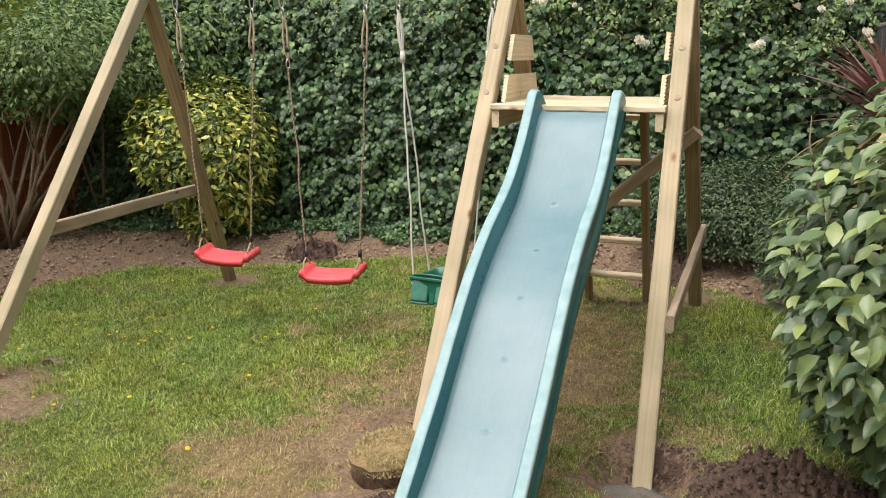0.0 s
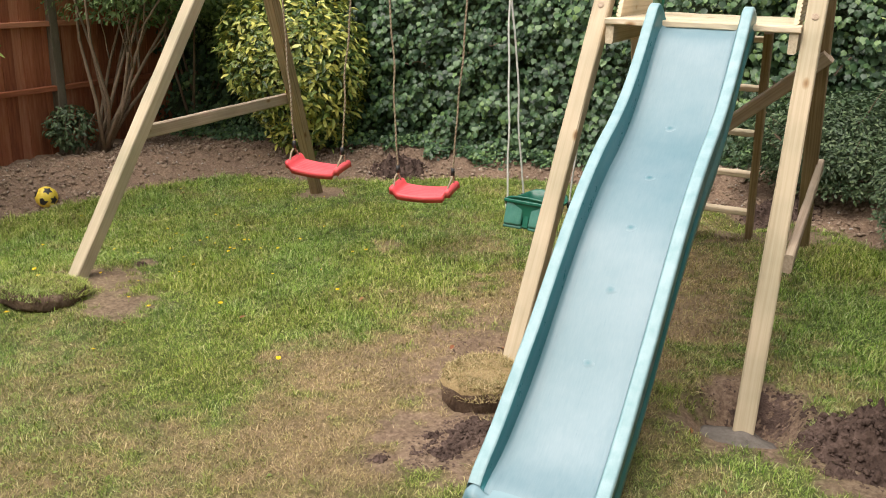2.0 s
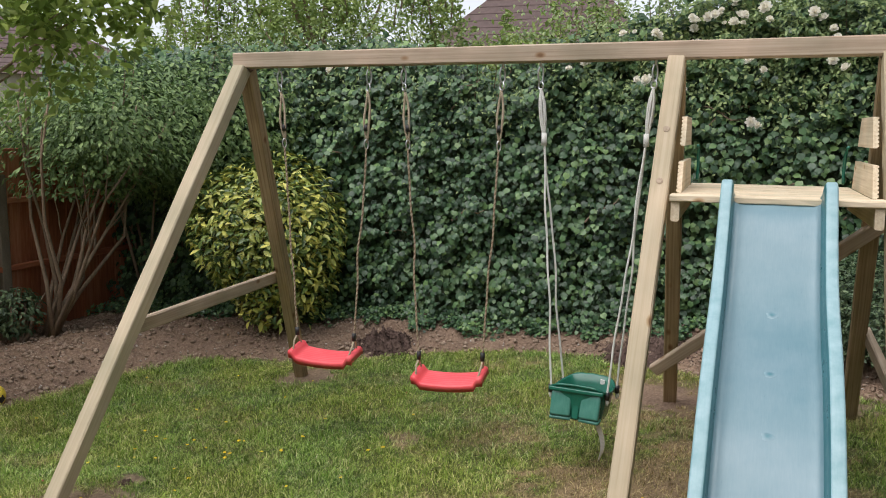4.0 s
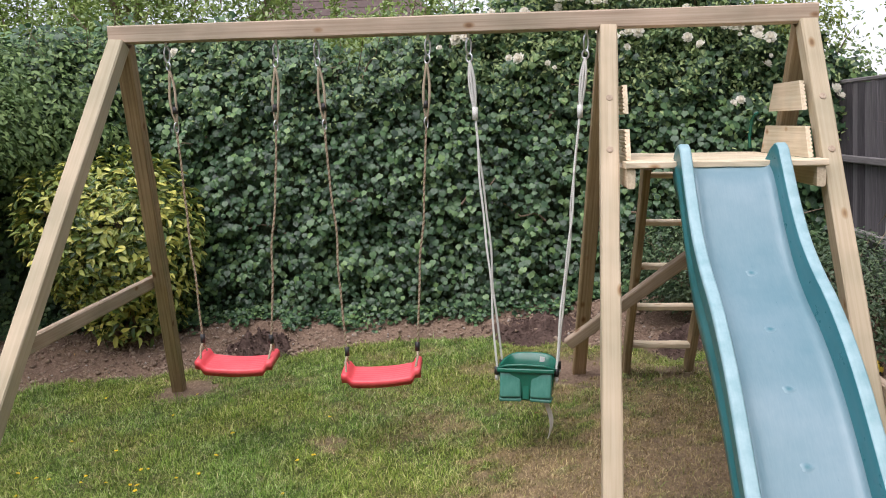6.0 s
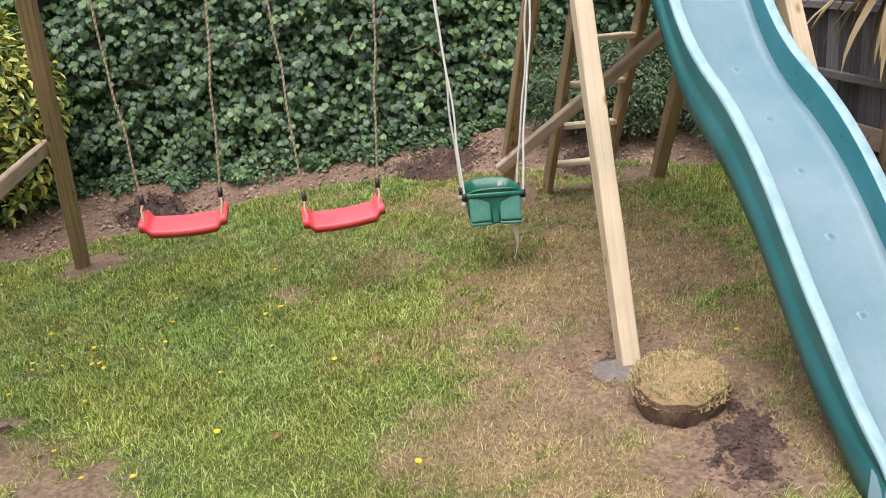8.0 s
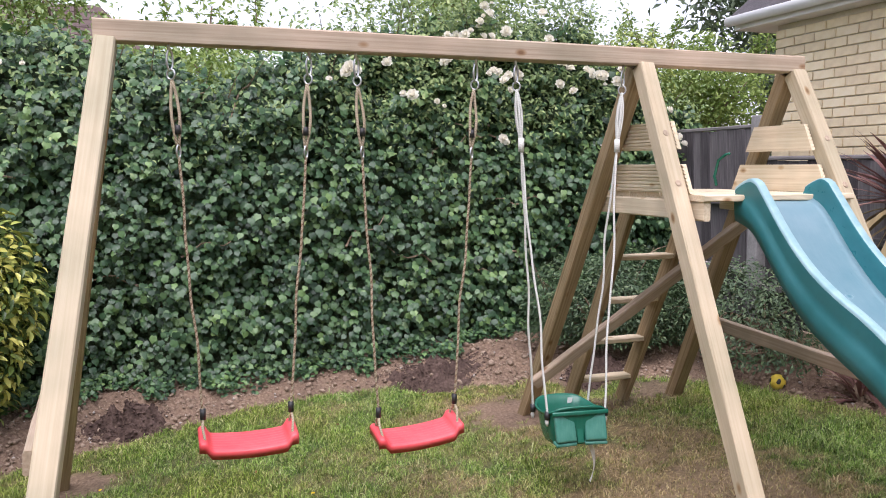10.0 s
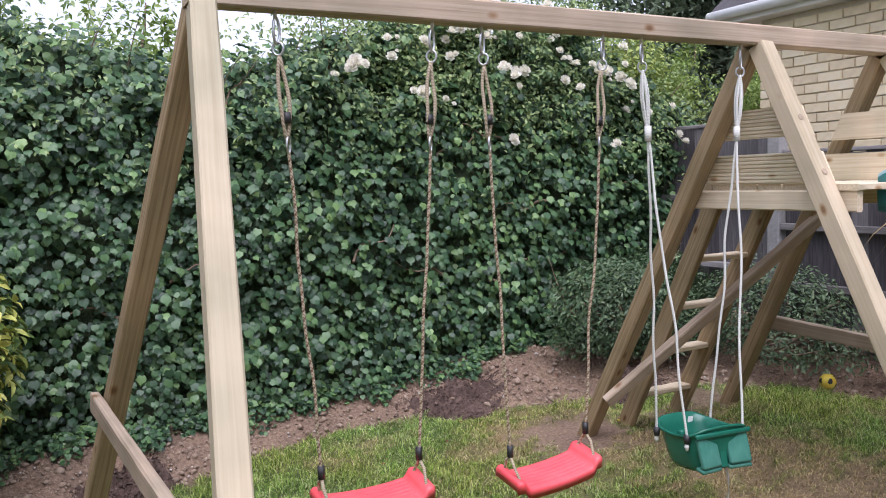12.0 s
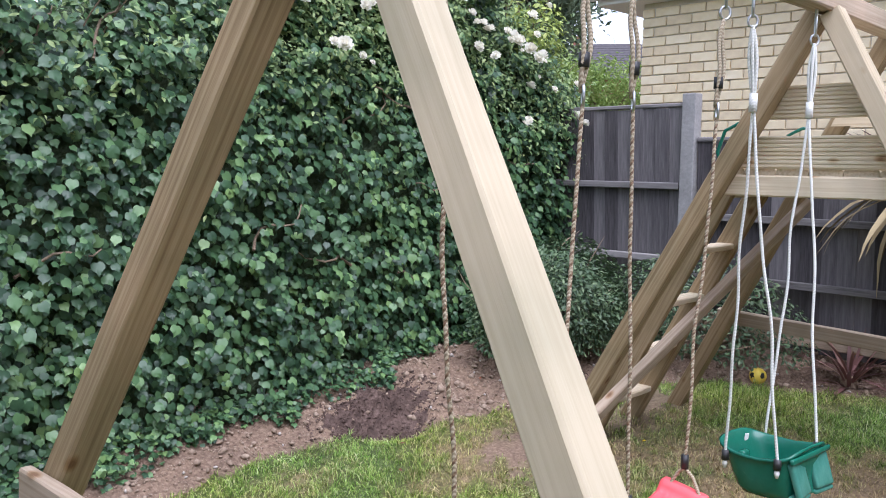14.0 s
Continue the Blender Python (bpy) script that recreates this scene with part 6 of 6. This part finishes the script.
build_rose()
build_frame()
build_ladder()
build_slide()
swing((-2.133, -1.591), ((-2.048, 0.0, 0.685), (-1.693, 0.0, 0.683)), 1, "red plastic swing seat on brown ropes beside the end frame")
swing((-1.399, -0.864), ((-1.311, 0.015, 0.615), (-0.955, 0.025, 0.64)), 5, "red plastic swing seat on brown ropes, hanging slightly lower")
cradle_swing()

shrub("variegated_shrub", "rounded laurel shrub with yellow-splashed green leaves", "shrub", (-3.55, 2.15, gz(-3.55, 2.15)), (-3.57, 2.13, 0.83), (0.70, 0.60, 0.72), 9500, (0.05, 0.098), M_LAUREL, SLIM, 3, shell=0.6, droop=-0.55, clump=1.3, gap=-0.5)
shrub("glossy_shrub", "large glossy green camellia shrub with pale new tips", "shrub", (1.95, -1.42, gz(1.95, -1.42)), (1.87, -1.36, 1.04), (0.70, 0.70, 0.70), 8200, (0.048, 0.088), M_CAMELLIA, BROAD, 8, shell=0.55, clump=1.6, droop=0.15, face=1.25)
shrub("glossy_shrub", "low sprig of glossy green leaves beside the soil heap", "shrub", (1.78, -1.72, gz(1.78, -1.72)), (1.76, -1.71, 0.38), (0.17, 0.17, 0.13), 150, (0.04, 0.075), M_CAMELLIA, BROAD, 38, limbs=4, trunk=0.007, shell=0.8, face=1.2)
shrub("lime_shrub", "lime green young shoots rising above the hedge top", "shrub", (1.72, 3.15, gz(1.72, 3.15)), (1.66, 2.86, 2.46), (0.42, 0.30, 0.30), 2600, (0.035, 0.06), M_LIME, OVAL, 39, limbs=8, trunk=0.012, shell=0.9, clump=1.8, droop=-0.6, gap=-0.4)
shrub("low_bush", "low dense dark small-leaved bush in the corner bed", "bush", (1.1, 2.12, gz(1.1, 2.12)), (1.06, 1.98, 0.60), (0.70, 0.54, 0.56), 21000, (0.028, 0.05), M_HEBE, SMALL, 14, shell=0.5, droop=-0.2, clump=1.7, gap=-0.5)
shrub("low_bush", "low dense dark small-leaved bush beside the grey fence", "bush", (1.68, 1.45, gz(1.68, 1.45)), (1.62, 1.42, 0.56), (0.36, 0.66, 0.45), 11000, (0.026, 0.046), M_HEBE, SMALL, 15, shell=0.5, droop=-0.2, clump=1.5, gap=-0.5)
shrub("multi_stem_tree", "small bare-stemmed tree with grey-green leafy crown by the fence", "tree", (-5.30, 1.38, gz(-5.30, 1.38)), (-4.92, 1.66, 1.72), (0.95, 0.85, 0.66), 10500, (0.04, 0.072), M_TREE_LEAF, OVAL, 18, limbs=13, trunk=0.021, shell=0.8, clump=2.0, gap=-0.3, face=1.0, wiggle=0.09)
shrub("green_bush", "loose green bush hanging over the fence corner", "bush", (-5.3, 2.7, gz(-5.3, 2.7)), (-4.9, 2.6, 1.75), (1.3, 0.5, 0.75), 13000, (0.045, 0.075), M_TREE_LEAF, OVAL, 19, shell=0.6, clump=1.5, gap=-0.6)
shrub("small_bush", "small dark bush at the foot of the red fence", "bush", (-5.42, 1.15, gz(-5.42, 1.15)), (-5.42, 1.15, 0.28), (0.17, 0.26, 0.22), 1000, (0.03, 0.055), M_HEBE, OVAL, 20)
tree("garden_tree", "pale green leafy tree branch reaching over the red fence", (-5.2, -1.2, 0), 2.7, (-4.3, -0.55, 2.55), (0.9, 0.8, 0.40), 2000, (0.06, 0.105), M_NEAR_LEAF, 24, OVAL, 0.05, [(-3.75, -1.0, 1.36, 0.17, 150), (-3.55, -0.1, 2.48, 0.34, 700), (-3.25, 0.25, 2.72, 0.26, 420), (-3.9, 0.3, 2.35, 0.30, 420)])
tree("garden_tree", "light green tree behind the hedge", (-4.6, 5.2, 0), 3.5, (-4.6, 5.2, 2.75), (1.8, 1.0, 0.8), 10000, (0.05, 0.10), M_FAR_LEAF, 25, SMALL, shoots=40)
tree("garden_tree", "bright green tree beyond the fence corner", (-6.6, 5.5, -0.2), 2.9, (-6.6, 5.5, 2.35), (1.25, 1.0, 0.75), 22000, (0.05, 0.10), M_FAR_LEAF, 35, SMALL, shoots=18)
tree("garden_tree", "grey-green tree rising behind the hedge", (-1.9, 6.0, 0), 2.6, (-1.9, 6.0, 2.42), (1.9, 1.1, 0.6), 18000, (0.06, 0.11), M_FAR_LEAF, 26, SMALL, shoots=9)
tree("garden_tree", "tall light green tree behind the rose hedge", (1.2, 6.0, 0), 4.2, (1.2, 6.0, 3.4), (1.5, 1.2, 1.2), 9000, (0.05, 0.10), M_FAR_LEAF, 27, SMALL, shoots=14)
tree("garden_tree", "low yellow-green tree far beyond the grey fence", (8.3, 6.4, 0), 2.6, (8.3, 6.4, 2.8), (1.3, 1.2, 0.5), 9000, (0.06, 0.11), M_FAR_LEAF, 36, SMALL)
tree("conifer", "dark drooping conifer behind the hedge corner", (12.2, 11.4, -0.3), 10.0, (12.2, 11.4, 5.2), (1.5, 1.5, 4.4), 36000, (0.16, 0.30), M_CONIFER, 28, SMALL)
tree("garden_tree", "green tree standing beyond the red fence", (-9.0, 5.0, -0.3), 2.4, (-9.0, 5.0, 1.75), (1.3, 1.3, 0.6), 9000, (0.06, 0.11), M_FAR_LEAF, 29, SMALL)
tree("garden_tree", "pale green tree beyond the hedge corner", (5.5, 7.2, -0.2), 3.2, (5.5, 7.2, 2.75), (1.25, 1.1, 0.85), 15000, (0.06, 0.11), M_FAR_LEAF, 31, SMALL, shoots=10)
tree("garden_tree", "yellow-green tree over the far side of the red fence", (-10.2, 3.2, -0.3), 2.6, (-10.2, 3.2, 1.95), (1.2, 1.2, 0.75), 9000, (0.06, 0.11), M_FAR_LEAF, 30, SMALL)
shrub("dark_hedge", "dark clipped conifer hedge behind the red fence", "hedge", (-6.7, 1.3, gz(-6.7, 1.3)), (-6.7, 1.3, 0.85), (0.55, 2.7, 1.05), 16000, (0.05, 0.09), M_DARK_HEDGE, SMALL, 40, limbs=14, shell=0.5, clump=0.6)
spike_plant("cabbage_palm", "red cabbage palm with dead straw leaves hanging below", (1.84, 0.08, gz(1.84, 0.08)), 1.20, 90, 52, 0.56, 6)
spike_plant("red_flax", "small red spiky plant in the soil bed", (1.82, 0.40, gz(1.82, 0.40)), 0.08, 40, 0, 0.34, 9, 0.010)

soil_heap(1.36, -1.32, 0.34, 0.24, 0.13, 1600, "heap of dark crumbly dug soil beside the post hole", 0.15, 3)
soil_heap(0.0, -1.78, 0.14, 0.28, 0.035, 800, "low spill of dark dug soil beside the slide", -0.5, 4)
soil_heap(-0.24, -2.06, 0.06, 0.05, 0.02, 70, "tiny scatter of dug soil on the grass", 0.2, 5)
soil_heap(-2.42, 2.05, 0.27, 0.19, 0.13, 900, "dark mound of freshly dug soil in the bed", 0.1, 6)
soil_heap(0.75, 1.72, 0.26, 0.16, 0.10, 600, "dark mound of dug soil behind the ladder", 0.1, 7)
soil_heap(-0.33, 2.20, 0.42, 0.27, 0.06, 1300, "dark freshly dug soil patch under the hedge", 0.1, 8)
soil_heap(-2.50, -0.90, 0.05, 0.04, 0.035, 60, "single lump of soil on the grass", 0.1, 9)
soil_heap(0.92, -1.10, 0.25, 0.17, 0.02, 500, "dark loose soil round the post hole", 0.0, 10)
soil_heap(-0.17, -1.10, 0.24, 0.18, 0.018, 600, "dark loose soil round the timber post foot", 0.0, 11)
turf_plug(-0.09, -1.48, 0.165, 0.122, "round plug of straw-dry turf with dark soil sides", 2, "dry", (4, -3), length=0.022)
turf_plug(-2.52, -1.54, 0.215, 0.075, "flat disc of green cut turf lying on the lawn", 3, "green", (-7, 0), length=0.04)
concrete_footing(0.845, -1.30, 0.165, "rough wet concrete round the post foot", 1, 0.045)
concrete_footing(-0.18, -1.14, 0.12, "rough wet concrete round the timber post foot", 2, -0.006)
toy_ball(-4.48, 0.06, 0.085, "yellow toy football with dark patches at the lawn's edge", 1)
toy_ball(1.60, 0.86, 0.052, "yellow toy ball in long grass by the bed", 2)
build_bed_crumbs()
dandelions()
litter()
build_grass()
